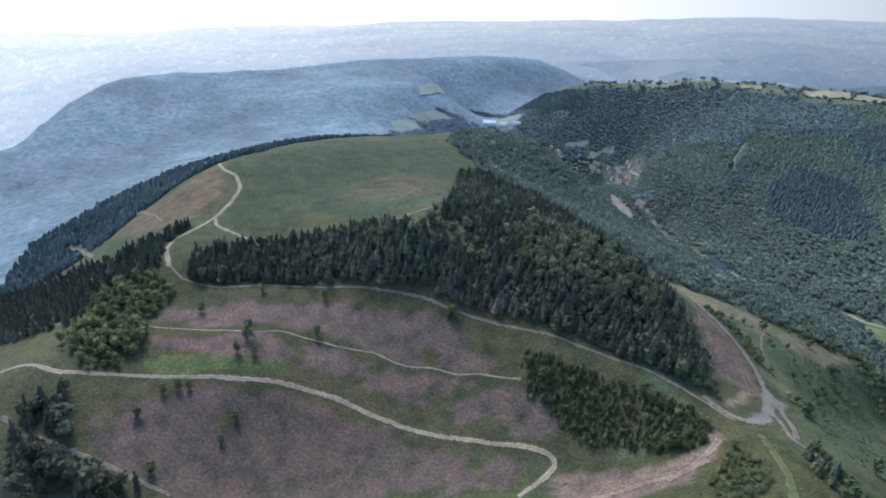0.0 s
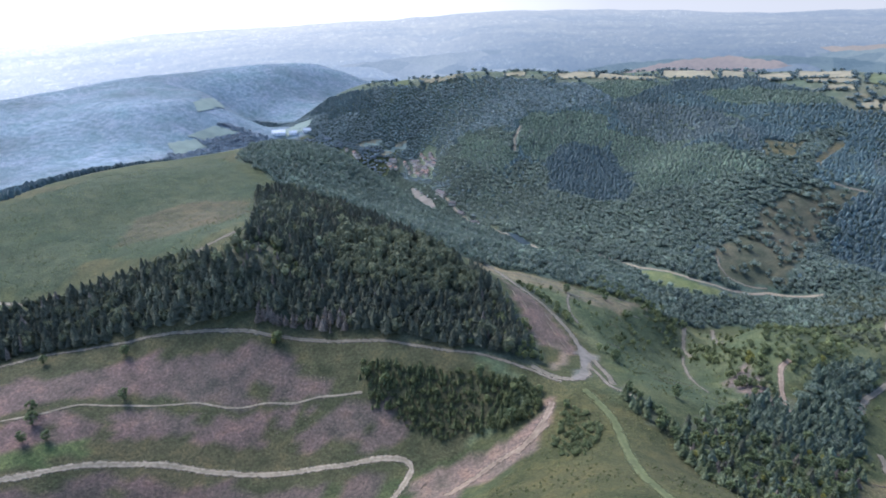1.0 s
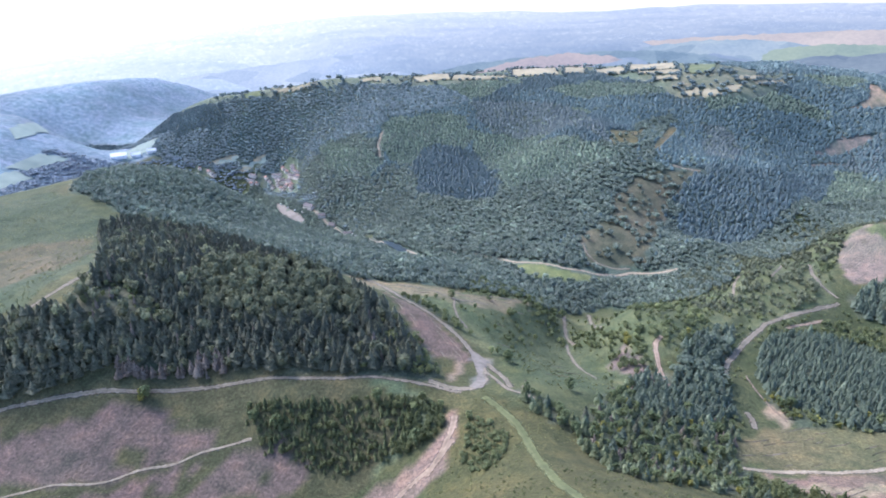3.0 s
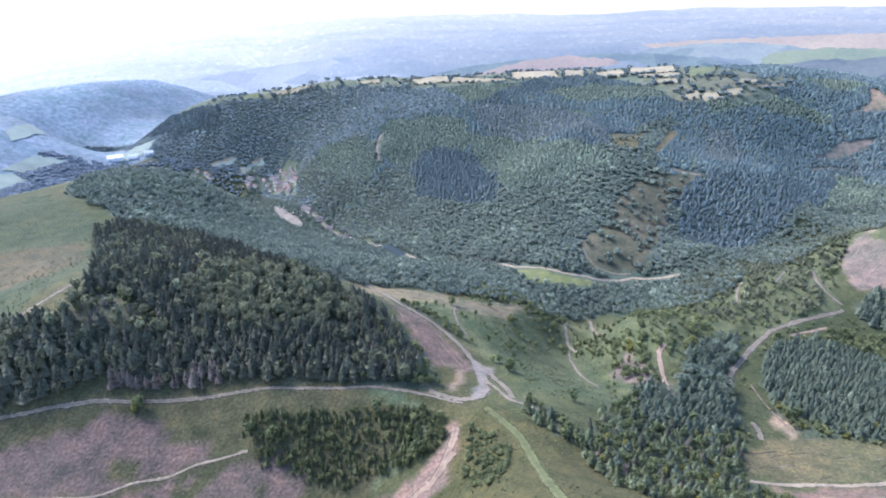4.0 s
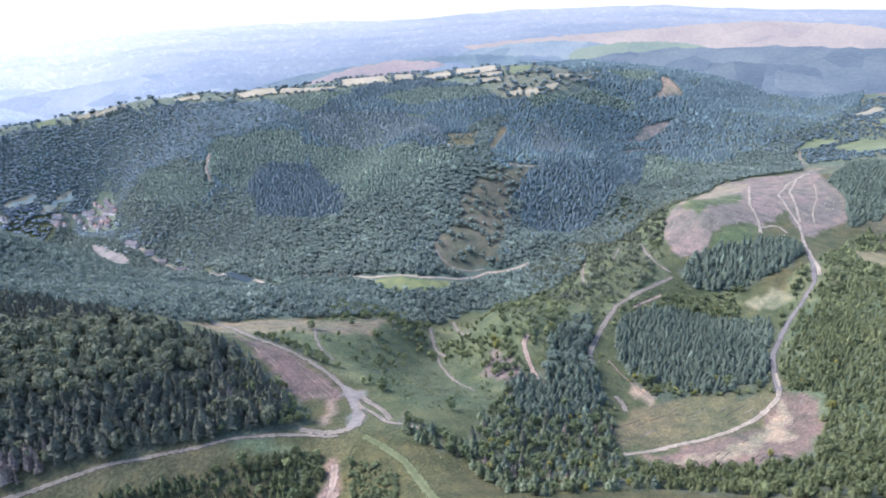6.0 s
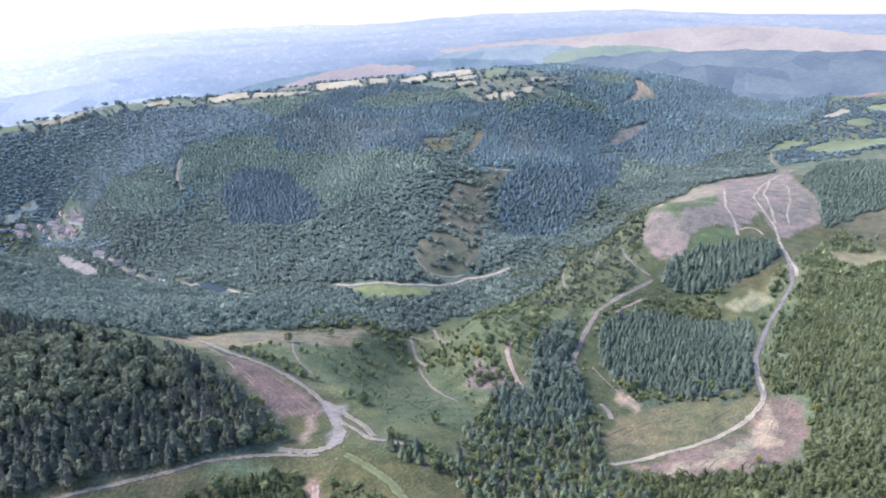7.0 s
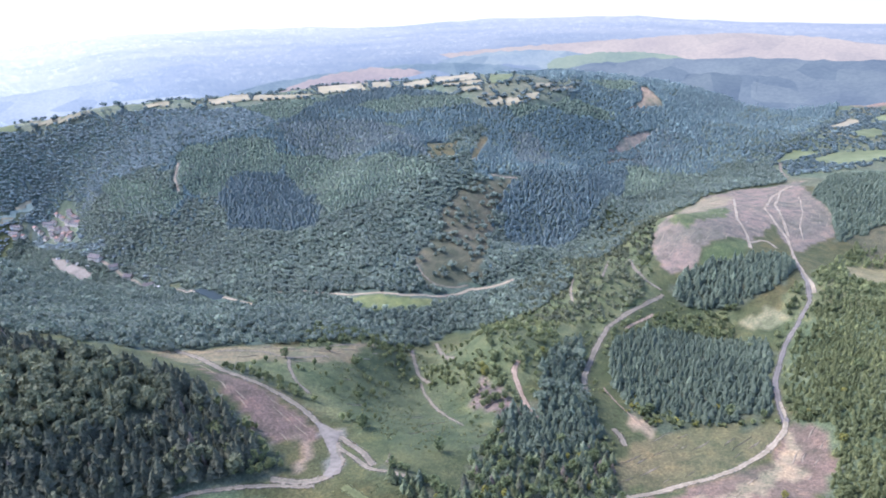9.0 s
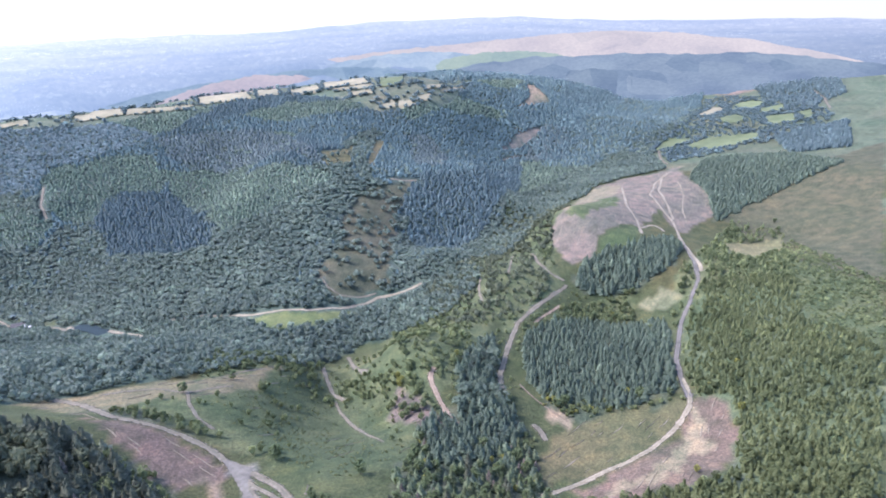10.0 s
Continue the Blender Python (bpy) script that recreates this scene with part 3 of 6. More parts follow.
def ground_material():
    m, nodes, links, b = material("hill_ground", 0.95)
    at = nodes.new("ShaderNodeAttribute")
    at.attribute_name = "cover_colour"
    geo = nodes.new("ShaderNodeNewGeometry")
    fine = noise_node(nodes, links, 0.55, 6, geo.outputs["Position"])
    mid = noise_node(nodes, links, 0.085, 5, geo.outputs["Position"])
    wide = noise_node(nodes, links, 0.018, 4, geo.outputs["Position"])
    grain = noise_node(nodes, links, 1.7, 5, geo.outputs["Position"])
    c = at.outputs["Color"]
    c = mix_node(nodes, links, 'MULTIPLY', 1.0, c, ramp_node(nodes, links, fine.outputs["Fac"], [(0.3, (0.66, 0.68, 0.66)), (0.5, (0.98, 0.98, 0.98)), (0.72, (1.4, 1.36, 1.3))]).outputs[0])
    c = mix_node(nodes, links, 'MULTIPLY', 1.0, c, ramp_node(nodes, links, mid.outputs["Fac"], [(0.3, (0.62, 0.7, 0.66)), (0.52, (1, 1, 1)), (0.72, (1.35, 1.22, 1.12))]).outputs[0])
    c = mix_node(nodes, links, 'MULTIPLY', 1.0, c, ramp_node(nodes, links, wide.outputs["Fac"], [(0.3, (0.8, 0.9, 0.85)), (0.7, (1.2, 1.1, 1.1))]).outputs[0])
    c = mix_node(nodes, links, 'MULTIPLY', 1.0, c, ramp_node(nodes, links, grain.outputs["Fac"], [(0.32, (0.68, 0.7, 0.68)), (0.5, (0.98, 0.98, 0.98)), (0.68, (1.4, 1.36, 1.3))]).outputs[0])
    links.new(c, b.inputs["Base Color"])
    bump = nodes.new("ShaderNodeBump")
    bump.inputs["Distance"].default_value = 1.2
    bump.inputs["Strength"].default_value = 0.7
    links.new(fine.outputs["Fac"], bump.inputs["Height"])
    links.new(bump.outputs[0], b.inputs["Normal"])
    return m


def foliage_material(name, dark, light, sheen=0.0):
    """Leaves: every tree has its own tint between two greens, mottled leaf by leaf."""
    m, nodes, links, b = material(name, 0.75)
    at = nodes.new("ShaderNodeAttribute")
    at.attribute_name = "tint"
    geo = nodes.new("ShaderNodeNewGeometry")
    n = noise_node(nodes, links, 0.9, 3, geo.outputs["Position"])
    r = ramp_node(nodes, links, at.outputs["Fac"], [(0.0, dark), (0.85, light), (1.0, tuple(min(1, v * 1.5) for v in light))])
    k = ramp_node(nodes, links, n.outputs["Fac"], [(0.3, (0.72, 0.76, 0.76)), (0.7, (1.35, 1.28, 1.2))])
    leafy = noise_node(nodes, links, 3.2, 3, geo.outputs["Position"])
    fleck = ramp_node(nodes, links, leafy.outputs["Fac"], [(0.34, (0.72, 0.75, 0.75)), (0.5, (1, 1, 1)), (0.66, (1.36, 1.31, 1.22))])
    c = mix_node(nodes, links, 'MULTIPLY', 1.0, r.outputs[0], k.outputs[0])
    links.new(mix_node(nodes, links, 'MULTIPLY', 1.0, c, fleck.outputs[0]), b.inputs["Base Color"])
    sprig = noise_node(nodes, links, 2.6, 4, geo.outputs["Position"])
    bump = nodes.new("ShaderNodeBump")
    bump.inputs["Distance"].default_value = 0.6
    bump.inputs["Strength"].default_value = 0.4
    links.new(sprig.outputs["Fac"], bump.inputs["Height"])
    links.new(bump.outputs[0], b.inputs["Normal"])
    if sheen:
        b.inputs["Sheen Weight"].default_value = sheen
        b.inputs["Sheen Roughness"].default_value = 0.6
    tr = nodes.new("ShaderNodeBsdfTranslucent")
    links.new(b.inputs["Base Color"].links[0].from_socket, tr.inputs["Color"])
    both = nodes.new("ShaderNodeMixShader")
    both.inputs[0].default_value = 0.4
    links.new(b.outputs[0], both.inputs[1])
    links.new(tr.outputs[0], both.inputs[2])
    links.new(both.outputs[0], nodes["Material Output"].inputs["Surface"])
    return m


def mottled(name, a, b2, scale, rough_value=0.9, bump_size=0.0):
    m, nodes, links, b = material(name, rough_value)
    geo = nodes.new("ShaderNodeNewGeometry")
    n = noise_node(nodes, links, scale, 6, geo.outputs["Position"])
    w = noise_node(nodes, links, scale * 0.12, 3, geo.outputs["Position"])
    c = ramp_node(nodes, links, n.outputs["Fac"], [(0.3, a), (0.7, b2)]).outputs[0]
    c = mix_node(nodes, links, 'MULTIPLY', 1.0, c, ramp_node(nodes, links, w.outputs["Fac"], [(0.3, (0.75, 0.76, 0.75)), (0.7, (1.2, 1.18, 1.15))]).outputs[0])
    links.new(c, b.inputs["Base Color"])
    if bump_size:
        bump = nodes.new("ShaderNodeBump")
        bump.inputs["Distance"].default_value = bump_size
        links.new(n.outputs["Fac"], bump.inputs["Height"])
        links.new(bump.outputs[0], b.inputs["Normal"])
    return m


def track_material(name, a, b2, scale):
    """Worn track: two paler ruts, ragged edges where the verge grows in."""
    m = mottled(name, a, b2, scale, 0.92, 0.15)
    nodes, links = m.node_tree.nodes, m.node_tree.links
    b = nodes["Principled BSDF"]
    at = nodes.new("ShaderNodeAttribute")
    at.attribute_name = "across"
    geo = nodes.new("ShaderNodeNewGeometry")
    ruts = ramp_node(nodes, links, at.outputs["Fac"], [(0.0, (0.8, 0.82, 0.78)), (0.2, (0.88, 0.89, 0.86)), (0.42, (1.08, 1.07, 1.06)), (0.8, (0.92, 0.92, 0.9))])
    links.new(mix_node(nodes, links, 'MULTIPLY', 1.0, b.inputs["Base Color"].links[0].from_socket, ruts.outputs[0]), b.inputs["Base Color"])
    n = noise_node(nodes, links, 0.45, 5, geo.outputs["Position"])
    edge = nodes.new("ShaderNodeMath")
    edge.operation = 'MULTIPLY_ADD'
    edge.inputs[1].default_value = 1.3
    links.new(n.outputs["Fac"], edge.inputs[0])
    links.new(at.outputs["Fac"], edge.inputs[2])
    fade = ramp_node(nodes, links, edge.outputs[0], [(0.0, (1, 1, 1)), (1.0, (0, 0, 0))])
    fade.color_ramp.elements[0].position, fade.color_ramp.elements[1].position = 0.55, 0.8
    half = nodes.new("ShaderNodeMath")
    half.operation = 'MULTIPLY'
    half.inputs[1].default_value = 0.5
    links.new(edge.outputs[0], half.inputs[0])
    links.new(half.outputs[0], fade.inputs["Fac"])
    clear = nodes.new("ShaderNodeBsdfTransparent")
    both = nodes.new("ShaderNodeMixShader")
    links.new(fade.outputs[0], both.inputs[0])
    links.new(clear.outputs[0], both.inputs[1])
    links.new(b.outputs[0], both.inputs[2])
    links.new(both.outputs[0], nodes["Material Output"].inputs["Surface"])
    return m


GROUND = ground_material()
SPRUCE = foliage_material("dark_spruce_needles", (0.08, 0.092, 0.069), (0.142, 0.156, 0.112))
GREY_LEAF = foliage_material("grey_green_birch_leaves", (0.1, 0.118, 0.08), (0.176, 0.198, 0.126))
SCRUB_LEAF = foliage_material("light_green_scrub_leaves", (0.1, 0.13, 0.064), (0.2, 0.232, 0.112))
YOUNG_GREEN = foliage_material("young_green_needles", (0.084, 0.106, 0.05), (0.156, 0.181, 0.085))
LARCH = foliage_material("larch_and_young_spruce", (0.084, 0.112, 0.062), (0.18, 0.205, 0.112))
BROADLEAF = foliage_material("oak_and_birch_leaves", (0.084, 0.12, 0.058), (0.17, 0.208, 0.1))
BELT = foliage_material("fresh_green_needles", (0.125, 0.168, 0.108), (0.23, 0.276, 0.168))
BRIGHT = foliage_material("yellow_green_leaves", (0.16, 0.17, 0.045), (0.29, 0.285, 0.08))
DRY = foliage_material("dry_brown_needles", (0.16, 0.14, 0.124), (0.25, 0.218, 0.19))
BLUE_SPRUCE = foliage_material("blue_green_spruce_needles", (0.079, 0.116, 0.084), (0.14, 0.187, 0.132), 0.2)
# Across the valley, aerial haze is painted into the leaf colours.
HAZED_LEAF = foliage_material("hazed_valley_leaves", (0.1, 0.14, 0.116), (0.172, 0.226, 0.174), 0.25)
OPP_DARK = foliage_material("hazed_dark_spruce_stands", (0.076, 0.124, 0.132), (0.126, 0.186, 0.192), 0.3)
OPP_MID = foliage_material("hazed_grey_green_spruce_stands", (0.098, 0.162, 0.174), (0.16, 0.236, 0.238), 0.3)
OPP_LIGHT = foliage_material("hazed_olive_larch_stands", (0.148, 0.206, 0.152), (0.22, 0.288, 0.204), 0.3)
OPP_HAZE = foliage_material("haze_blue_oak_stands", (0.16, 0.222, 0.238), (0.222, 0.296, 0.31), 0.3)
OPP_GREY = foliage_material("hazed_grey_larch_stands", (0.112, 0.155, 0.162), (0.184, 0.232, 0.224), 0.3)
# The western woods carry still more haze in their blue.
WEST_LEAF = foliage_material("haze_blue_hillside_woods", (0.165, 0.228, 0.286), (0.192, 0.258, 0.318), 0.3)
HEATHER_TUFT = foliage_material("heather_tufts", (0.115, 0.09, 0.078), (0.165, 0.126, 0.112))
SHRUB = foliage_material("bracken_and_gorse", (0.085, 0.106, 0.05), (0.15, 0.165, 0.08))
BARK = mottled("bark", (0.05, 0.04, 0.03), (0.14, 0.12, 0.1), 2.0)
GRAVEL = track_material("grey_track_gravel", (0.13, 0.113, 0.086), (0.215, 0.193, 0.153), 0.8)
PALE = track_material("pale_track_stone", (0.2, 0.168, 0.124), (0.33, 0.288, 0.22), 0.6)
SOIL = track_material("sandy_soil", (0.17, 0.128, 0.098), (0.29, 0.228, 0.175), 0.35)
GRASS_PATH = track_material("mown_grass_path", (0.08, 0.094, 0.042), (0.12, 0.134, 0.062), 0.4)
JUNCTION = mottled("packed_grey_gravel", (0.13, 0.118, 0.1), (0.2, 0.185, 0.16), 0.35, 0.92, 0.1)
BRASH = mottled("dead_wood_brash", (0.15, 0.125, 0.095), (0.3, 0.26, 0.2), 0.5, 0.9, 0.1)
STRAW = mottled("dry_hay_field", (0.2, 0.182, 0.115), (0.3, 0.27, 0.18), 0.05)
# Distant western fields: haze is mixed into the green itself.
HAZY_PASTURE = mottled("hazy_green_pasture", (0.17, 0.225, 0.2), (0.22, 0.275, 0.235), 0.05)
PASTURE = mottled("green_pasture", (0.1, 0.125, 0.06), (0.16, 0.185, 0.095), 0.05)
WATER, wn_, wl_, wb_ = material("lake_water", 0.12)
wb_.inputs["Base Color"].default_value = (0.02, 0.03, 0.026, 1)
wb_.inputs["Specular IOR Level"].default_value = 0.06
RENDER = mottled("pale_house_render", (0.5, 0.44, 0.36), (0.74, 0.68, 0.58), 0.4)
SLATE = mottled("slate_roof", (0.09, 0.085, 0.09), (0.17, 0.155, 0.15), 0.5)
TILE = mottled("red_tile_roof", (0.2, 0.125, 0.105), (0.32, 0.21, 0.175), 0.5)
TARMAC = track_material("grey_tarmac", (0.108, 0.1, 0.094), (0.158, 0.147, 0.138), 0.7)
WHITE = mottled("white_sheet_metal", (0.7, 0.7, 0.7), (0.82, 0.82, 0.82), 0.2, 0.5)

# ---- ground ----
gx = axis_steps(-2900, -500, 720, 2700, 5, 1.045)
gy = axis_steps(-900, 40, 740, 2700, 5, 1.045)
GX, GY = np.meshgrid(gx, gy)
GZ = height(GX, GY) - 0.35 * np.clip(np.hypot(GX, GY) - 1750 - 500 * np.clip(np.abs(np.arctan2(GX, GY)) * 2 - 0.5, 0, 1.4), 0, None) * np.clip((GX + 1050) / 500, 0, 1) + 1.2 * rough(GX, GY, 38, 3) + 0.5 * rough(GX, GY, 13, 4)
nx, ny = len(gx), len(gy)


def ground_z(x, y):
    return height(x, y) + 1.2 * rough(x, y, 38, 3) + 0.5 * rough(x, y, 13, 4)


WOOD_FLOOR = (0.075, 0.088, 0.06)
GREEN = (0.059, 0.072, 0.033)
HEATHER = (0.13, 0.096, 0.085)
COVER_COLOURS = {'bowl_green': (0.06, 0.078, 0.039), 'heather_upper': HEATHER, 'heather_mid': HEATHER, 'heather_low': (0.103, 0.08, 0.07), 'heather_junction': (0.125, 0.096, 0.078),
                 'heather_moor': (0.153, 0.129, 0.107), 'bare_east': (0.140, 0.105, 0.083), 'clearing_east': (0.106, 0.1, 0.053), 'plateau_bracken': (0.05, 0.068, 0.036), 'plateau_brown': (0.078, 0.074, 0.043),
                 'east_moor_brown': (0.082, 0.082, 0.05), 'pale_clearing': (0.168, 0.156, 0.083), 'pale_glade': (0.15, 0.15, 0.09), 'brown_opening': (0.085, 0.085, 0.058),
                 'opening_a': (0.096, 0.089, 0.047), 'opening_strip': (0.124, 0.105, 0.057), 'bare_triangle': (0.27, 0.205, 0.145), 'bare_strip': (0.14, 0.125, 0.11),
                 'meadow_valley': (0.112, 0.133, 0.057), 'far_heather': (0.168, 0.122, 0.114), 'bare_far': (0.191, 0.139, 0.114), 'gully_soil': (0.165, 0.122, 0.102),
                 'gully_soil_low': (0.165, 0.122, 0.102), 'dirt_patch': (0.236, 0.189, 0.130), 'junction_gravel': (0.168, 0.161, 0.145), 'slide_soil': (0.213, 0.161, 0.120),
                 'west_brown': (0.118, 0.089, 0.057), 'spur_pale': (0.155, 0.135, 0.084), 'bank_grass': (0.085, 0.112, 0.045), 'moor_pale': (0.2, 0.175, 0.12), 'scree': (0.24, 0.19, 0.135), 'scree_east': (0.23, 0.19, 0.13), 'brash_bowl': (0.14, 0.112, 0.1), 'moor_green': (0.085, 0.105, 0.05), 'moor_green_low': (0.07, 0.092, 0.042)}
col = np.empty((ny, nx, 3))
col[:] = GREEN
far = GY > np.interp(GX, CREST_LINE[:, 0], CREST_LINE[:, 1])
# land past the crest: paler, with some haze in its colour
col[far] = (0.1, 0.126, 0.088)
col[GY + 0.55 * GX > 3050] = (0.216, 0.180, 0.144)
# western hill: blue haze painted into the ground colour
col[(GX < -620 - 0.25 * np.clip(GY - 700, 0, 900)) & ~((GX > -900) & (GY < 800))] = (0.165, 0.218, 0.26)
# far eastern land is likewise paled for haze
wide_land = GX > 760 + 150 * rough(GX, GY, 120, 14)
col[wide_land] = (0.092, 0.116, 0.076)
n1 = rough(GX, GY, 60, 8)[..., None]
col = col * (1 + 0.12 * n1) + np.array([0.02, 0.0, 0.0]) * np.clip(rough(GX, GY, 90, 9), 0, 1)[..., None]
for name, poly in WOODS.items():
    if name.startswith('stand_') or name == 'leaf_belt':
        continue
    floor = (0.084, 0.1, 0.05) if name in ('spur_bushes', 'bowl_bushes', 'bracken_bushes', 'moor_slope', 'moor_foot', 'bowl_rim', 'glade_scrub', 'road_scrub') else WOOD_FLOOR
    # the three western floors take the same painted haze blue
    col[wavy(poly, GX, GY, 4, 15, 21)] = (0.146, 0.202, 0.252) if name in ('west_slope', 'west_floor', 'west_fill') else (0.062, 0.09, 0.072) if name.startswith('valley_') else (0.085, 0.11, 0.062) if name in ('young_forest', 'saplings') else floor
HOME = [(15, 285), (45, 262), (80, 235), (140, 205), (220, 170), (240, 60), (150, -100), (-60, -100), (-60, 120), (-12, 215), (0, 262)]
col[wavy(HOME, GX, GY, 6, 14, 25)] = (0.062, 0.064, 0.027)
BANK_SIDE = [(-420, 140), (-340, 235), (-200, 285), (-100, 295), (-20, 275), (-60, 220), (-120, 190), (-230, 70), (-330, 50)]
col[wavy(BANK_SIDE, GX, GY, 8, 18, 27)] = (0.066, 0.068, 0.036)
opp = (GY > np.interp(GX, VALLEY_LINE[:, 0], VALLEY_LINE[:, 1])) & ~far & (GX > -1000) & (GX < 1461)
col[opp] = (0.06, 0.085, 0.074)
col[inside(TOWN_MAIN, GX, GY) | inside(TOWN_WEST, GX, GY)] = (0.095, 0.12, 0.08)
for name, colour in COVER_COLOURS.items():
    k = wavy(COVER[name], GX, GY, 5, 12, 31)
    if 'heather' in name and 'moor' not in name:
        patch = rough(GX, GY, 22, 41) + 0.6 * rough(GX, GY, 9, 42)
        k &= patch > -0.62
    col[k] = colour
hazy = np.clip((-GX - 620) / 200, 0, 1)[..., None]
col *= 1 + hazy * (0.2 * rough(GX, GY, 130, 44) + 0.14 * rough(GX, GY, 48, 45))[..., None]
idx = np.arange(nx * ny).reshape(ny, nx)
quads = np.stack([idx[:-1, :-1], idx[:-1, 1:], idx[1:, 1:], idx[1:, :-1]], -1).reshape(-1, 4)


def mesh_from(name, verts, faces, mat, smooth=False):
    """One mesh from numpy vertices and equal-sided faces."""
    m = bpy.data.meshes.new(name)
    verts, faces = np.asarray(verts, np.float32), np.asarray(faces, np.int32)
    k = faces.shape[1]
    m.vertices.add(len(verts))
    m.vertices.foreach_set("co", verts.ravel())
    m.loops.add(faces.size)
    m.loops.foreach_set("vertex_index", faces.ravel())
    m.polygons.add(len(faces))
    m.polygons.foreach_set("loop_start", np.arange(0, faces.size, k, dtype=np.int32))
    m.polygons.foreach_set("loop_total", np.full(len(faces), k, np.int32))
    m.polygons.foreach_set("use_smooth", np.full(len(faces), smooth))
    m.update(calc_edges=True)
    m.validate()
    if mat:
        m.materials.append(mat)
    return m


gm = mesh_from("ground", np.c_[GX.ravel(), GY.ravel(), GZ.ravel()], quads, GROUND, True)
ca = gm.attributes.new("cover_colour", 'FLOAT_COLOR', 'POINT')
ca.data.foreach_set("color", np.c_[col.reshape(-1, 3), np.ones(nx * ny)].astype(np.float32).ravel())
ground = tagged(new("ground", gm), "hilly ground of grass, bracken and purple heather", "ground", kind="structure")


# ---- far distance ----
HORIZON_AT = [-78, -59, -39, -28, -12, 0, 12, 22, 34, 43, 52, 66, 78]
HORIZON_Z = [60, 120, 245, 290, 385, 412, 405, 437, 425, 372, 340, 310, 300]


def far_backdrop():
    """A glowing sheet for the hazy plain and hills past the last ridges, rising to the horizon."""
    m = bpy.data.materials.new("hazy_distance")
    m.use_nodes = True
    nodes, links = m.node_tree.nodes, m.node_tree.links
    nodes.remove(nodes["Principled BSDF"])
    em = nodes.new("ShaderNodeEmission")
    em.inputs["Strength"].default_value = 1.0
    geo = nodes.new("ShaderNodeNewGeometry")
    sep = nodes.new("ShaderNodeSeparateXYZ")
    links.new(geo.outputs["Position"], sep.inputs[0])
    turn = nodes.new("ShaderNodeMath")
    turn.operation = 'ARCTAN2'
    links.new(sep.outputs["X"], turn.inputs[0])
    links.new(sep.outputs["Y"], turn.inputs[1])
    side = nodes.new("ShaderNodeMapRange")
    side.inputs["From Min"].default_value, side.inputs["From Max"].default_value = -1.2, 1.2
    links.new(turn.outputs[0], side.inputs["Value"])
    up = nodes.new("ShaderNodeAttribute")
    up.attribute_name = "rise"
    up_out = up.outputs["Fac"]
    # haze and sun-side glare painted into the glow, brightest in the west
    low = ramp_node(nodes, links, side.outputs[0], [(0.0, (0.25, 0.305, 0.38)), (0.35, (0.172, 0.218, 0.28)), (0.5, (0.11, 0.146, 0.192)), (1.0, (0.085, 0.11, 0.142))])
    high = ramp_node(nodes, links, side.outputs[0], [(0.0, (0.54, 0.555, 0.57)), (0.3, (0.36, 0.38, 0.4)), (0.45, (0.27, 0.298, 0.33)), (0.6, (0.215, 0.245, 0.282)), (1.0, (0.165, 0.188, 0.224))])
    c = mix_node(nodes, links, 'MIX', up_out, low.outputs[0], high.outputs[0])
    polar = nodes.new("ShaderNodeCombineXYZ")
    links.new(turn.outputs[0], polar.inputs[0])
    links.new(up_out, polar.inputs[1])

    def streaks(across, along, detail):
        stretch = nodes.new("ShaderNodeVectorMath")
        stretch.operation = 'MULTIPLY'
        stretch.inputs[1].default_value = (across, along, 1)
        links.new(polar.outputs[0], stretch.inputs[0])
        return noise_node(nodes, links, 1.0, detail, stretch.outputs[0])

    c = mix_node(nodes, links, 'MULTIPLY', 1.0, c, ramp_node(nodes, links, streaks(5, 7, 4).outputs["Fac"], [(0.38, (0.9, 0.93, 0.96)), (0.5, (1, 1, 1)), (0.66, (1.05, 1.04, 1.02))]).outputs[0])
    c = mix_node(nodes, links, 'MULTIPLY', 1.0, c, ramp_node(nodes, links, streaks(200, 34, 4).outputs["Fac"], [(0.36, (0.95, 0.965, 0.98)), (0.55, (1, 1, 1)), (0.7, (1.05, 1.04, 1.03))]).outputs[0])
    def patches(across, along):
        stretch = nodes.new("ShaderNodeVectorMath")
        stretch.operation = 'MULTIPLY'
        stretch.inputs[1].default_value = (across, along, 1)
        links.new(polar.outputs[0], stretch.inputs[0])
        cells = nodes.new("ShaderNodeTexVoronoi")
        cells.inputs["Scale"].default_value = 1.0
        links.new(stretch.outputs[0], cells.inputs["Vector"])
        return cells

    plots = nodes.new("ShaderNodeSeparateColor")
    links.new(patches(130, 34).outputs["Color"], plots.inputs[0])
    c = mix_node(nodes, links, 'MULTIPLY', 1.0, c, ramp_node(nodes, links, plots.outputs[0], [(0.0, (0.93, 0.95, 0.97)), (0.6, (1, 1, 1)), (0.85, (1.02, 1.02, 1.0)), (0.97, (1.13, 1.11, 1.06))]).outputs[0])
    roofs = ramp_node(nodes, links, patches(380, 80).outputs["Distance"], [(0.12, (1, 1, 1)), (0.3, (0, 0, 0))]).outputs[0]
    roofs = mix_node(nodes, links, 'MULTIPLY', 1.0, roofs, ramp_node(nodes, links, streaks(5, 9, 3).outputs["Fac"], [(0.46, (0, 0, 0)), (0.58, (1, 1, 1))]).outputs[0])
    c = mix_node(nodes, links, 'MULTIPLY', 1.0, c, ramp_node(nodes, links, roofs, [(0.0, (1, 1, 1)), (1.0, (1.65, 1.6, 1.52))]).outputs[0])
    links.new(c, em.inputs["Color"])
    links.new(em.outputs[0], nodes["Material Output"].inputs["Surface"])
    angles = np.linspace(radians(-78), radians(78), 261)
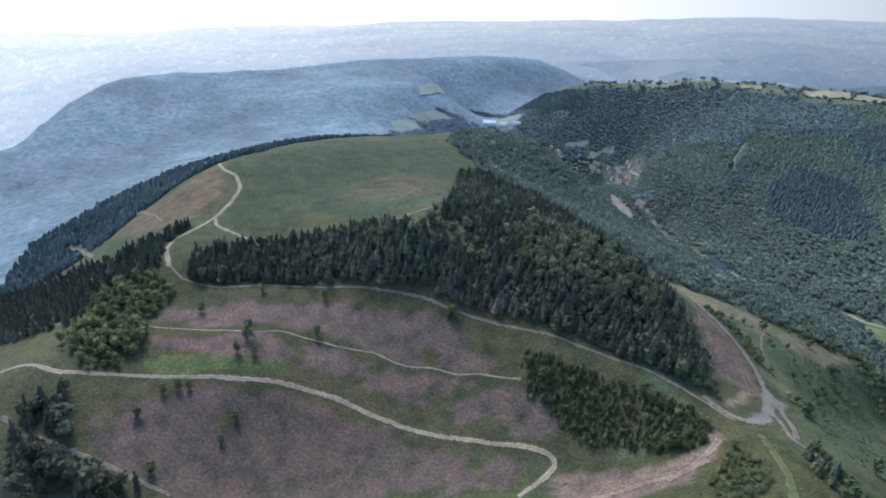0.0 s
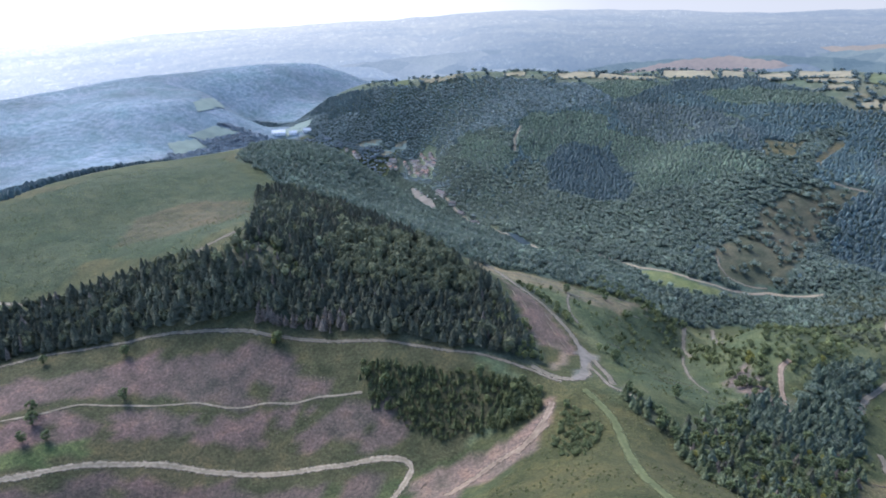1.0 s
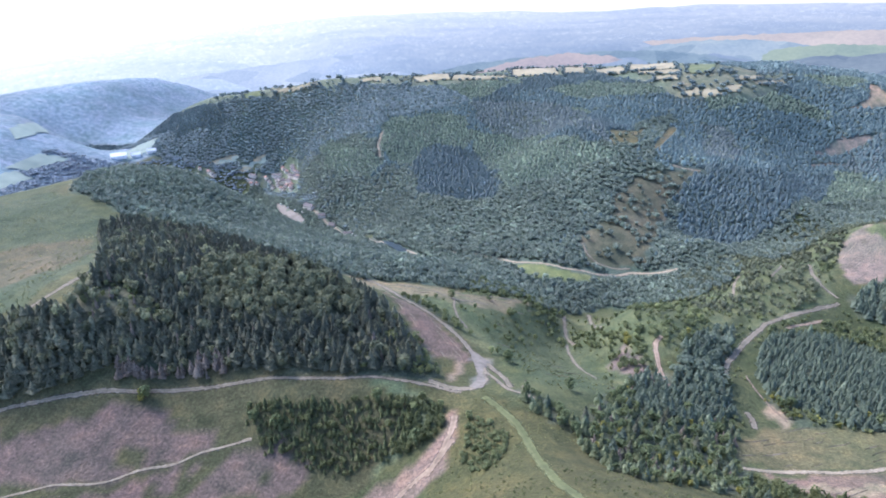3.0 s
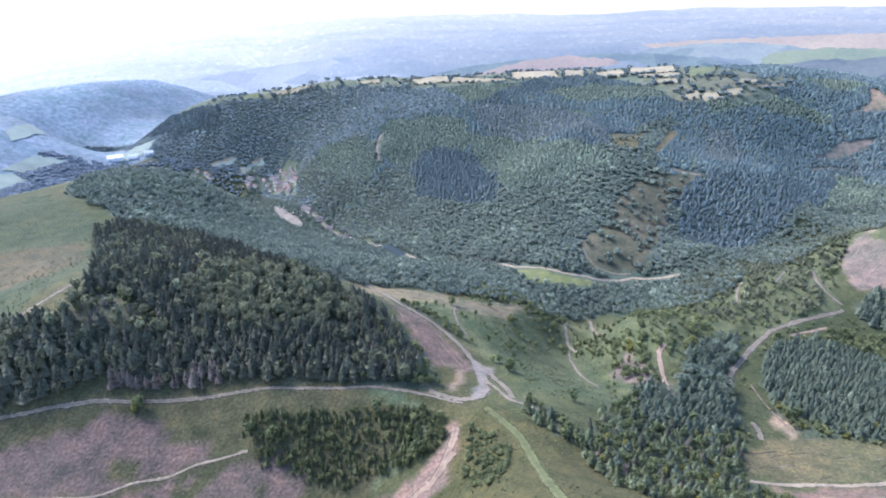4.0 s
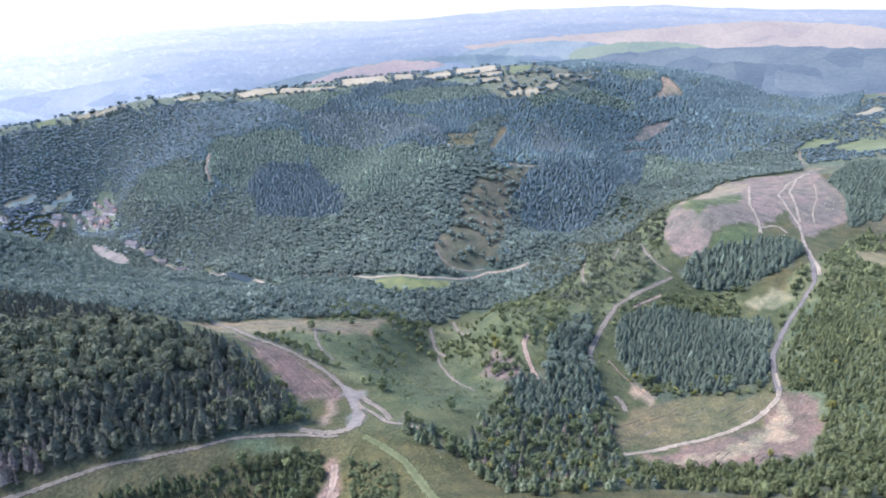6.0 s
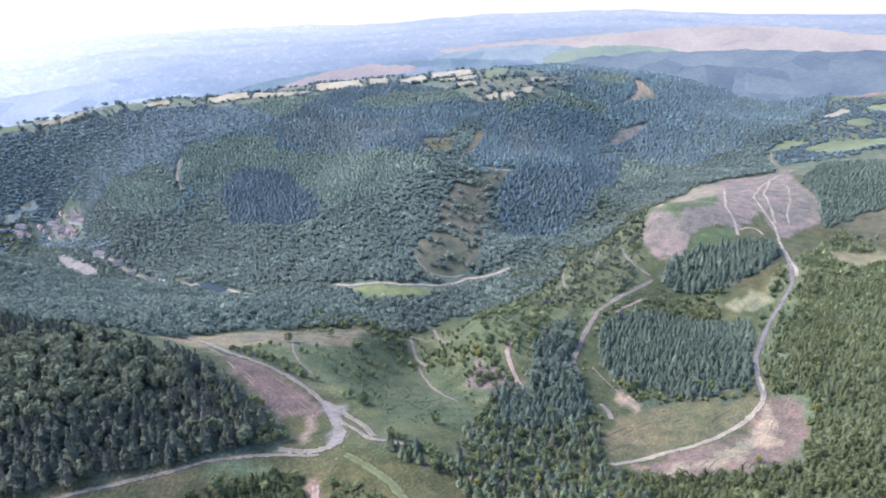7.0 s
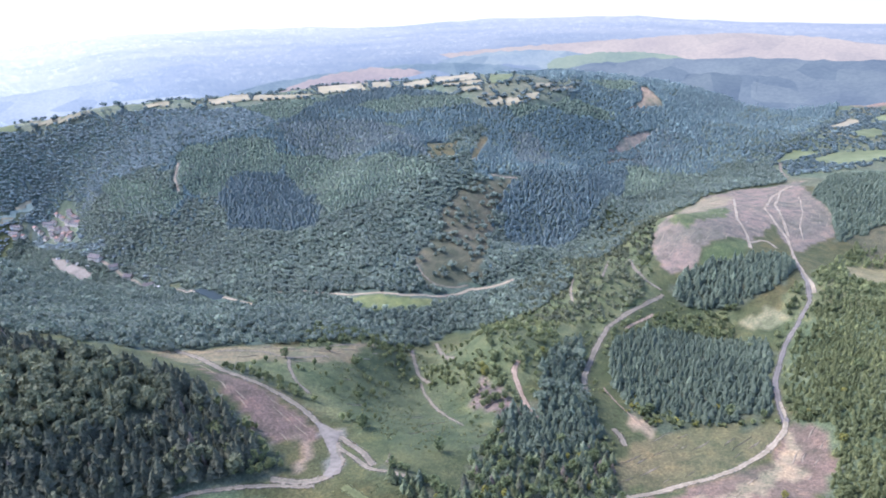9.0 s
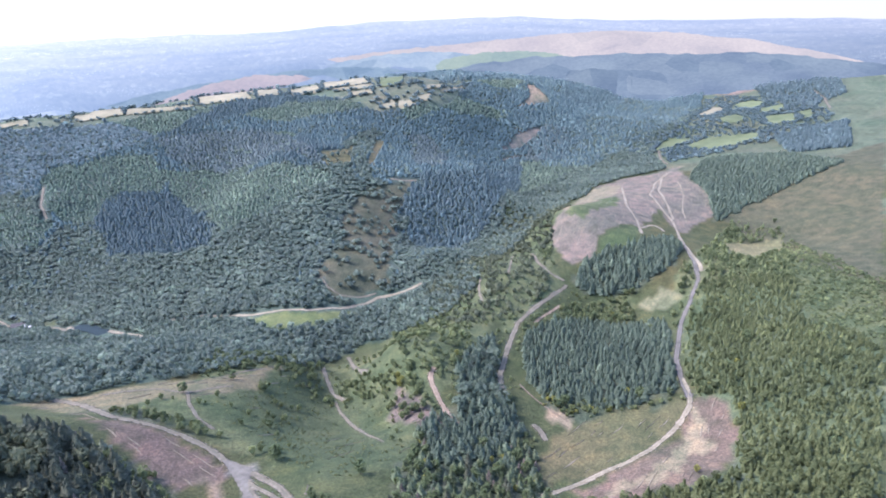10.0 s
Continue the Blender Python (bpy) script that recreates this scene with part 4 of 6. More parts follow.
    start = np.interp(np.degrees(angles), [-78, -40, -32, -24, -16, -9, -2, 16, 26, 40, 60, 78], [2700, 2650, 2600, 2600, 2600, 2450, 1950, 1720, 2050, 2250, 2300, 2400])
    foot = height(start * np.sin(angles), start * np.cos(angles)) - 6
    steps = [0.0, 0.06, 0.12, 0.2, 0.3, 0.4, 0.5, 0.62, 0.75, 0.87, 0.97, 1.0]
    verts = []
    for f in steps:
        for a, r0, z0 in zip(angles, start, foot):
            r = r0 + (4500 - r0) * f
            crest = float(np.interp(math.degrees(a), HORIZON_AT, HORIZON_Z))
            top = crest + (9 * rough(a * 9 + 40, 5.0, 1.0, 51) + 5 * rough(a * 30 + 40, 9.0, 1.0, 52)) * (f > 0.95)
            verts.append((r * math.sin(a), r * math.cos(a), z0 + (top - z0) * min(1.0, f * 1.03) ** 1.5))
    rings = steps
    k, rows_ = len(angles), len(rings)
    i2 = np.arange(k * rows_).reshape(rows_, k)
    q = np.stack([i2[:-1, :-1], i2[:-1, 1:], i2[1:, 1:], i2[1:, :-1]], -1).reshape(-1, 4)
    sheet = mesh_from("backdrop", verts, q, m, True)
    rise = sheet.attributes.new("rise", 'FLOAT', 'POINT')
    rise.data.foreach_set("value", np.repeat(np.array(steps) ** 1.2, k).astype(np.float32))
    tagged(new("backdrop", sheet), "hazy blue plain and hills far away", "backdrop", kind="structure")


far_backdrop()


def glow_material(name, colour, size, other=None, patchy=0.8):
    """Distant land with miles of bright haze painted into a glowing colour."""
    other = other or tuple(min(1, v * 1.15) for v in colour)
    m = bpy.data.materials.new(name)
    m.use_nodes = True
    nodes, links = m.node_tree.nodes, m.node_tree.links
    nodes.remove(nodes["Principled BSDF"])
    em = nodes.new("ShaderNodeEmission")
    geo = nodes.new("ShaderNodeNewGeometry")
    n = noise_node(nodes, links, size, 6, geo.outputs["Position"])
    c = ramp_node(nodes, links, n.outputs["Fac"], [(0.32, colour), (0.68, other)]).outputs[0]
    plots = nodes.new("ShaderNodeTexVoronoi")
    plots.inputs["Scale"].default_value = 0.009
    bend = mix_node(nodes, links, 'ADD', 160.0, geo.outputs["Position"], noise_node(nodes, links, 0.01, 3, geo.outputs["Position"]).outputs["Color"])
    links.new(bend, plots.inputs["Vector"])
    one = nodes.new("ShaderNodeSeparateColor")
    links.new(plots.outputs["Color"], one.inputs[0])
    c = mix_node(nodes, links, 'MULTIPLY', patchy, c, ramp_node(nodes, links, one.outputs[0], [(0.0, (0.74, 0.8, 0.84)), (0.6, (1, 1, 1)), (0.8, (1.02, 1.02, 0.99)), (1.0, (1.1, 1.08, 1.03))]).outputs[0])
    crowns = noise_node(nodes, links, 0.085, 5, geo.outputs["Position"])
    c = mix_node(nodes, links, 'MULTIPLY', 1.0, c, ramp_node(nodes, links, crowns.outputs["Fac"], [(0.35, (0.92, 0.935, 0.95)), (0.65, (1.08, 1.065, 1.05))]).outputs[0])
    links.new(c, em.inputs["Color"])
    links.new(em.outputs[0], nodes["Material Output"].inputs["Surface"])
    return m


def far_ridge(name, label, distance, crest, colour, size=0.02, deep=130, other=None, patchy=0.8):
    """A far hillside from its crest line: bearing in degrees and height."""
    at, z = np.array(crest, float).T
    a = np.linspace(at[0], at[-1], 90)
    top = np.interp(a, at, z) + 3.0 * rough(a * 3 + 90, a * 0 + 4, 1.0, int(distance)) + 1.5 * rough(a * 11 + 90, a * 0 + 7, 1.0, int(distance) + 1)
    rows_ = []
    for back, drop in ((-420, 1.0), (-260, 0.62), (-130, 0.3), (-40, 0.07), (0, 0.0), (60, 0.12), (200, 0.8)):
        r = distance + back
        rows_.append(np.c_[r * np.sin(np.radians(a)), r * np.cos(np.radians(a)), top - deep * drop])
    n = len(a)
    i2 = np.arange(n * len(rows_)).reshape(len(rows_), n)
    q = np.stack([i2[:-1, :-1], i2[:-1, 1:], i2[1:, 1:], i2[1:, :-1]], -1).reshape(-1, 4)
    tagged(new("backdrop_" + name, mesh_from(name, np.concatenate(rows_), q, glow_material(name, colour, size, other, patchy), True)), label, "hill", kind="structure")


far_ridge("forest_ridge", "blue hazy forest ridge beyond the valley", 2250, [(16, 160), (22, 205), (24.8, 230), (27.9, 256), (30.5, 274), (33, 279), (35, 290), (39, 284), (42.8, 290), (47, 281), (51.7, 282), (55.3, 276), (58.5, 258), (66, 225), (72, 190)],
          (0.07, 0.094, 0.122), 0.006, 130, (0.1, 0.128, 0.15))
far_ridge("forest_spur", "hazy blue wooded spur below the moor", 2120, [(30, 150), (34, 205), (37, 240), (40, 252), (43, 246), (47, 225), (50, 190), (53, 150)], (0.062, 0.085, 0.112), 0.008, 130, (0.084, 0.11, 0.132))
far_ridge("moor_top", "hazy pale pink heather moor on the skyline", 2700, [(8, 235), (13, 275), (20.5, 308), (28.1, 327), (33.2, 339), (37.6, 348), (41, 355), (47.4, 336), (53, 300), (57, 262), (61, 215), (66, 160)],
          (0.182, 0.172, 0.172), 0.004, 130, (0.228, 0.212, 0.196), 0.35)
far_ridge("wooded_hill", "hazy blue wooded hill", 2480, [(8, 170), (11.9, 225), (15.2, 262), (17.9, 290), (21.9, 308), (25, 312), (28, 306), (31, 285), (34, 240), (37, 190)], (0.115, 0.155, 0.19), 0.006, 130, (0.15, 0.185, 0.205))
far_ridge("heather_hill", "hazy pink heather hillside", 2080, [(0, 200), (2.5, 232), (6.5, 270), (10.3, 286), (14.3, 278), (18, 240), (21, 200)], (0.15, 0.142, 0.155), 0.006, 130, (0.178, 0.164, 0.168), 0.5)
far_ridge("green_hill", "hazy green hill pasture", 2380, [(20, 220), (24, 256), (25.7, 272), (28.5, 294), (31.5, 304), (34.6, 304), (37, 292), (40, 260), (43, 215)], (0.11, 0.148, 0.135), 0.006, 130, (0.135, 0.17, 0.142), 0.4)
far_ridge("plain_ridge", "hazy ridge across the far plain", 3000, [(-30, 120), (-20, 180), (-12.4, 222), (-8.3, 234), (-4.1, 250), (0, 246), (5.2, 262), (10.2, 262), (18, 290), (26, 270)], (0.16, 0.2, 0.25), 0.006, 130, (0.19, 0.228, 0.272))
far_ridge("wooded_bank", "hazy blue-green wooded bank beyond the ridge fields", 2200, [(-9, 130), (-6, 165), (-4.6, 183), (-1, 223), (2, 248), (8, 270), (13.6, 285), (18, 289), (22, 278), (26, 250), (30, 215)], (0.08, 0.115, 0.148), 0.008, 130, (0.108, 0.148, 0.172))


def sky_haze():
    """An added glowing sheet for the bright white air behind the last hills."""
    m = bpy.data.materials.new("bright_haze")
    m.use_nodes = True
    nodes, links = m.node_tree.nodes, m.node_tree.links
    nodes.remove(nodes["Principled BSDF"])
    em = nodes.new("ShaderNodeEmission")
    geo = nodes.new("ShaderNodeNewGeometry")
    sep = nodes.new("ShaderNodeSeparateXYZ")
    links.new(geo.outputs["Position"], sep.inputs[0])
    side = nodes.new("ShaderNodeMapRange")
    side.inputs["From Min"].default_value, side.inputs["From Max"].default_value = -4700, 4700
    links.new(sep.outputs["X"], side.inputs["Value"])
    # haze brightness painted as emission, strongest in the west
    links.new(ramp_node(nodes, links, side.outputs[0], [(0.0, (0.7, 0.7, 0.7)), (0.3, (0.6, 0.605, 0.61)), (0.5, (0.36, 0.368, 0.38)), (1.0, (0.272, 0.282, 0.296))]).outputs[0], em.inputs["Color"])
    links.new(em.outputs[0], nodes["Material Output"].inputs["Surface"])
    a = np.radians(np.linspace(-85, 85, 90))
    low, top = np.c_[4720 * np.sin(a), 4720 * np.cos(a), a * 0 - 300], np.c_[4720 * np.sin(a), 4720 * np.cos(a), a * 0 + 900]
    i2 = np.arange(180).reshape(2, 90)
    q = np.stack([i2[:-1, :-1], i2[:-1, 1:], i2[1:, 1:], i2[1:, :-1]], -1).reshape(-1, 4)
    tagged(new("backdrop_sky", mesh_from("backdrop_sky", np.concatenate([low, top]), q, m, True)), "bright white haze along the horizon", "sky", kind="structure")


sky_haze()


# ---- tracks, fields, water ----
def resample(points, step):
    p = np.asarray(points, float)
    d = np.r_[0, np.cumsum(np.hypot(*np.diff(p, axis=0).T))]
    n = max(3, int(d[-1] / step) + 1)
    s = np.linspace(0, d[-1], n)
    q = np.c_[np.interp(s, d, p[:, 0]), np.interp(s, d, p[:, 1])]
    for _ in range(4):
        q[1:-1] = (q[:-2] + 2 * q[1:-1] + q[2:]) / 4
    return q


def mesh_z(x, y):
    """Height of the ground sheet itself between its grid lines."""
    i = np.clip(np.searchsorted(gx, x) - 1, 0, nx - 2)
    j = np.clip(np.searchsorted(gy, y) - 1, 0, ny - 2)
    u, w = (x - gx[i]) / (gx[i + 1] - gx[i]), (y - gy[j]) / (gy[j + 1] - gy[j])
    return (GZ[j, i] * (1 - u) + GZ[j, i + 1] * u) * (1 - w) + (GZ[j + 1, i] * (1 - u) + GZ[j + 1, i + 1] * u) * w


def ribbon(points, width, seed, lift=0.28):
    q = resample(points, 2.5)
    q[1:-1] += np.c_[rough(q[1:-1, 0], q[1:-1, 1], 17, seed + 5), rough(q[1:-1, 0], q[1:-1, 1], 17, seed + 6)] * min(1.2, 2.4 / width)
    t = np.gradient(q, axis=0)
    t /= np.hypot(*t.T)[:, None] + 1e-9
    nrm = np.c_[-t[:, 1], t[:, 0]]
    w = width * 1.35 * (1 + 0.16 * rough(q[:, 0], q[:, 1], 14, seed) + 0.12 * rough(q[:, 0], q[:, 1], 5, seed + 9))
    across = np.linspace(-0.5, 0.5, 5)
    v = q[:, None] + nrm[:, None] * (across[None, :, None] * w[:, None, None])
    crown = np.array([-0.15, 0.0, 0.06, 0.0, -0.15])
    z = mesh_z(v[..., 0], v[..., 1]) + lift + crown
    n = len(q)
    i2 = np.arange(n * 5).reshape(n, 5)
    f = np.stack([i2[:-1, :-1], i2[1:, :-1], i2[1:, 1:], i2[:-1, 1:]], -1).reshape(-1, 4)[:, ::-1]
    return np.c_[v.reshape(-1, 2), z.ravel()], f


TRACK_MATS = {'gravel': (GRAVEL, "grey gravel forest track across the hillside"), 'pale': (PALE, "pale stony track worn into the hillside"),
              'soil': (SOIL, "bare sandy soil track worn into the slope"), 'tarmac': (TARMAC, "grey tarmac road with worn edges"), 'grass': (GRASS_PATH, "bright green grassy path along the ridge")}
for seed, (name, (width, kind, pts)) in enumerate(TRACKS.items()):
    v, f = ribbon(pts, width, 60 + seed)
    strip = mesh_from("track", v, f, TRACK_MATS[kind][0], True)
    side = strip.attributes.new("across", 'FLOAT', 'POINT')
    side.data.foreach_set("value", np.tile(np.array([1, 0.5, 0, 0.5, 1], np.float32), len(v) // 5))
    tagged(new("track_" + name, strip), TRACK_MATS[kind][1], "track", kind="structure")


def draped(poly, lift, step):
    """A sheet over the ground inside an outline."""
    p = np.asarray(poly, float)
    xs = np.arange(p[:, 0].min(), p[:, 0].max() + step, step)
    ys = np.arange(p[:, 1].min(), p[:, 1].max() + step, step)
    X, Y = np.meshgrid(xs, ys)
    keep = inside(p, (X[:-1, :-1] + X[1:, 1:]) / 2, (Y[:-1, :-1] + Y[1:, 1:]) / 2)
    i2 = np.arange(X.size).reshape(X.shape)
    f = np.stack([i2[:-1, :-1], i2[:-1, 1:], i2[1:, 1:], i2[1:, :-1]], -1)[keep]
    used, inv = np.unique(f, return_inverse=True)
    v = np.c_[X.ravel(), Y.ravel()][used]
    return np.c_[v, ground_z(v[:, 0], v[:, 1]) + lift], inv.reshape(f.shape)


for i, poly in enumerate(FIELDS):
    v, f = draped(poly, 1.6, 6.0)
    if len(f):
        green = i in (5, 13, 17, 18, 19, 20, 21, 23, 24, 25, 26, 27, 28, 29, 30, 31)
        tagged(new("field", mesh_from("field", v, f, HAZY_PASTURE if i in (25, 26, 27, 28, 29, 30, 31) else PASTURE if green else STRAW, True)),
               "green pasture field between hedges" if green else "pale dry hay field between hedges", "field", "fields on the ridge", "structure")
v, f = draped(CAR_PARK, 0.7, 4.0)
tagged(new("road_car_park", mesh_from("car_park", v, f, JUNCTION, True)), "pale gravel car park beside the village", "car park", kind="structure")
APRON = [(12, 347), (17, 344), (25, 333), (21, 322), (20, 312), (21.5, 300), (19.5, 288), (13, 287), (11, 291), (15, 298), (17, 312), (15, 329)]
v, f = draped(APRON, 0.0, 0.6)
v[:, 2] = mesh_z(v[:, 0], v[:, 1]) + 0.42
tagged(new("road_junction", mesh_from("junction", v, f, JUNCTION, True)), "wide grey gravel apron where the forest tracks meet", "track", kind="structure")
LAKE = [(-104, 806), (-92, 812), (-70, 782), (-56, 757), (-44, 742), (-52, 738), (-72, 760), (-90, 785)]
v, f = draped(LAKE, 0.0, 3.0)
v[:, 2] = ground_z(-72.0, 775.0) + 1.0
tagged(new("lake", mesh_from("lake", v, f, WATER)), "small dark lake on the valley floor", "lake", kind="structure")


# ---- trees ----
def jag_conifer(r, tiers, sides, fullness=1.0):
    """Needle skirts stacked on a stem, one unit tall; verts, triangles."""
    v, f = [], []
    for k in range(tiers):
        top = 1.0 - 0.86 * (k / tiers) ** 0.92
        low = 1.0 - 0.86 * ((k + 1.25) / tiers) ** 0.92
        low = max(low, 0.1)
        rad = 0.2 * fullness * ((k + 0.8) / tiers) ** 0.7 * r.uniform(0.8, 1.2)
        base = len(v)
        v.append((r.uniform(-.03, .03), r.uniform(-.03, .03), min(1.0, top + 0.03)))
        ph = r.uniform(0, 6.3)
        for s in range(sides):
            a = ph + 2 * math.pi * s / sides + r.uniform(-.15, .15)
            q = rad * (1.15 if s % 2 else 0.8) * r.uniform(0.8, 1.25)
            v.append((q * math.cos(a), q * math.sin(a), low + r.uniform(-.05, .05)))
        f += [(base, base + 1 + s, base + 1 + (s + 1) % sides) for s in range(sides)]
    return np.array(v), np.array(f)


ICO = None
OCTA_V = np.array([(1, 0, 0), (0, 1, 0), (-1, 0, 0), (0, -1, 0), (0, 0, 1), (0, 0, -1)], float)
OCTA_F = np.array([(0, 1, 4), (1, 2, 4), (2, 3, 4), (3, 0, 4), (1, 0, 5), (2, 1, 5), (3, 2, 5), (0, 3, 5)])


def lump(r, centre, size, detail=0):
    global ICO
    if ICO is None:
        ICO = {}
        for d in (0, 1):
            b = bmesh.new()
            if d == 0:
                bmesh.ops.create_icosphere(b, subdivisions=1, radius=1)
            else:
                bmesh.ops.create_icosphere(b, subdivisions=2, radius=1)
            b.verts.ensure_lookup_table()
            ICO[d] = (np.array([x.co[:] for x in b.verts]), np.array([[x.index for x in y.verts] for y in b.faces]))
            b.free()
    v, f = ICO[detail] if detail >= 0 else (OCTA_V, OCTA_F)
    v = v * (1 + r.uniform(-0.22, 0.22, (len(v), 1))) * size + centre
    return v, f


def leaf_crown(r, leaves, size, spread=1.0):
    """An uneven crown of leaf sprays round a dense heart, one unit tall."""
    d = r.standard_normal((leaves, 3))
    d /= np.linalg.norm(d, axis=1)[:, None]
    d[:, 2] = d[:, 2] * 0.85 + 0.15
    knobs = r.standard_normal((6, 3))
    knobs /= np.linalg.norm(knobs, axis=1)[:, None]
    bulge = 0.72 + 0.42 * np.clip((d @ knobs.T).max(1), 0, 1) ** 4
    c = d * np.array([0.36 * spread, 0.36 * spread, 0.42]) * (bulge * r.uniform(0.82, 1.06, leaves))[:, None] + np.array([0, 0, 0.56])
    n = d + 0.55 * r.standard_normal((leaves, 3))
    n /= np.linalg.norm(n, axis=1)[:, None]
    t1 = np.cross(n, r.standard_normal((leaves, 3)))
    t1 /= np.linalg.norm(t1, axis=1)[:, None]
    t2 = np.cross(n, t1)
    q = (size * r.uniform(0.7, 1.3, leaves))[:, None]
    v = np.stack([c + q * t1, c + q * (-0.5 * t1 + 0.87 * t2), c + q * (-0.5 * t1 - 0.87 * t2)], 1).reshape(-1, 3)
    heart = OCTA_V * (1 + r.uniform(-0.15, 0.15, (6, 1))) * np.array([0.3 * spread, 0.3 * spread, 0.42]) + np.array([0, 0, 0.52])
    return np.concatenate([heart, v]), np.concatenate([OCTA_F, 6 + np.arange(3 * leaves).reshape(-1, 3)])


pr = np.random.default_rng(5)
CONIFERS = [jag_conifer(pr, 8, 8, pr.uniform(0.75, 1.25)) for _ in range(12)]


def small_conifer(r, blunt=0.0):
    """A far conifer: a pointed top over two ragged rings of boughs, one unit tall."""
    v = [(r.uniform(-.02, .02), r.uniform(-.02, .02), 1.0)]
    turn = r.uniform(0, 6.3)
    for low, wide in ((0.66, 0.085 + 0.05 * blunt), (0.12, 0.18)):
        turn += 0.6
        for k in range(5):
            a, q = turn + k * 1.257 + r.uniform(-.25, .25), wide * r.uniform(0.7, 1.3)
            v.append((q * math.cos(a), q * math.sin(a), low + r.uniform(-.1, .1)))
    f = []
    for k in range(5):
        m = (k + 1) % 5
        f += [(0, 1 + k, 1 + m), (1 + k, 6 + k, 1 + m), (6 + k, 6 + m, 1 + m)]
    return np.array(v), np.array(f)


CONIFERS_SMALL = [small_conifer(pr, pr.uniform(0, 1)) for _ in range(14)]


YOUNG = [jag_conifer(pr, 6, 8, 1.4) for _ in range(8)]
LEAFY = [leaf_crown(pr, 84, 0.105) for _ in range(9)]
LEAFY_FAR = [leaf_crown(pr, 18, 0.19, 1.15) for _ in range(11)]
LEAFY_MID = [leaf_crown(pr, 30, 0.16, 1.1) for _ in range(12)]
TUFTS = [leaf_crown(pr, 18, 0.2, 1.3) for _ in range(6)]
HUMPS = [leaf_crown(pr, 7, 0.3, 1.3) for _ in range(9)]


def scatter(poly, spacing, seed, keep=1.0):
    """Jittered plan positions inside an outline."""
    p = np.asarray(poly, float)
    r = np.random.default_rng(seed)
    xs = np.arange(p[:, 0].min() - 5, p[:, 0].max() + 5, spacing)
    ys = np.arange(p[:, 1].min() - 5, p[:, 1].max() + 5, spacing)
    X, Y = np.meshgrid(xs, ys)
    X = (X + r.uniform(-.48, .48, X.shape) * spacing).ravel()
    Y = (Y + r.uniform(-.48, .48, Y.shape) * spacing).ravel()
    k = wavy(p, X, Y, 4, 15, seed + 100) & (r.random(len(X)) < keep)
    return X[k], Y[k]


TRACK_POINTS = np.concatenate([np.c_[resample(p, 4.0), np.full(len(resample(p, 4.0)), w)] for w, kk, p in TRACKS.values()])
ON_TRACK = set()
for near_name, room in (('gravel_west', 9), ('valley_road', 9), ('lake_bank', 14), ('village_road', 8), ('opening_path', 5), ('forest_road', 4), ('slope_track_b', 6), ('slope_track_a', 4)):
    q = resample(TRACKS[near_name][2], 4.0)
    for drop in np.arange(0, room, 4.0):
        TRACK_POINTS = np.concatenate([TRACK_POINTS, np.c_[q[:, 0], q[:, 1] - drop, np.full(len(q), 6.0)]])
for px, py, pw in TRACK_POINTS:
    reach = int(math.ceil((pw / 2 + 1.5) / 2))
    for i in range(-reach, reach + 1):
        for j in range(-reach, reach + 1):
            if math.hypot(i, j) * 2 <= pw / 2 + 2.0:
                ON_TRACK.add((int(px // 2) + i, int(py // 2) + j))


def clear_of_tracks(x, y):
    return np.array([(int(a // 2), int(b // 2)) not in ON_TRACK for a, b in zip(x, y)], bool)


OPEN = ['brown_opening', 'opening_a', 'opening_strip', 'bare_triangle', 'bare_strip', 'meadow_valley', 'pale_clearing', 'pale_glade', 'heather_moor', 'clearing_east', 'bare_east', 'heather_junction', 'junction_gravel', 'spur_pale']


def clear_of_openings(x, y, names=OPEN):
    k = np.ones(len(x), bool)
    for n in names:
        k &= ~inside(COVER[n], x, y)
    for p in FIELDS:
        k &= ~inside(p, x, y)
    return k & ~inside(LAKE, x, y) & ~inside(LAKE, x, y + 16) & ~inside(LAKE, x, y + 8) & ~inside(CAR_PARK, x, y) & ~inside(CAR_PARK, x, y + 9) & ~(inside(TOWN_MAIN, x, y + 8) & (rough(x, y, 20, 3) < 0.5)) & ~(inside(TOWN_MAIN, x, y) & (rough(x, y, 20, 3) < 0.6)) & ~(inside(TOWN_WEST, x, y) & (rough(x, y, 20, 3) < 0.45))


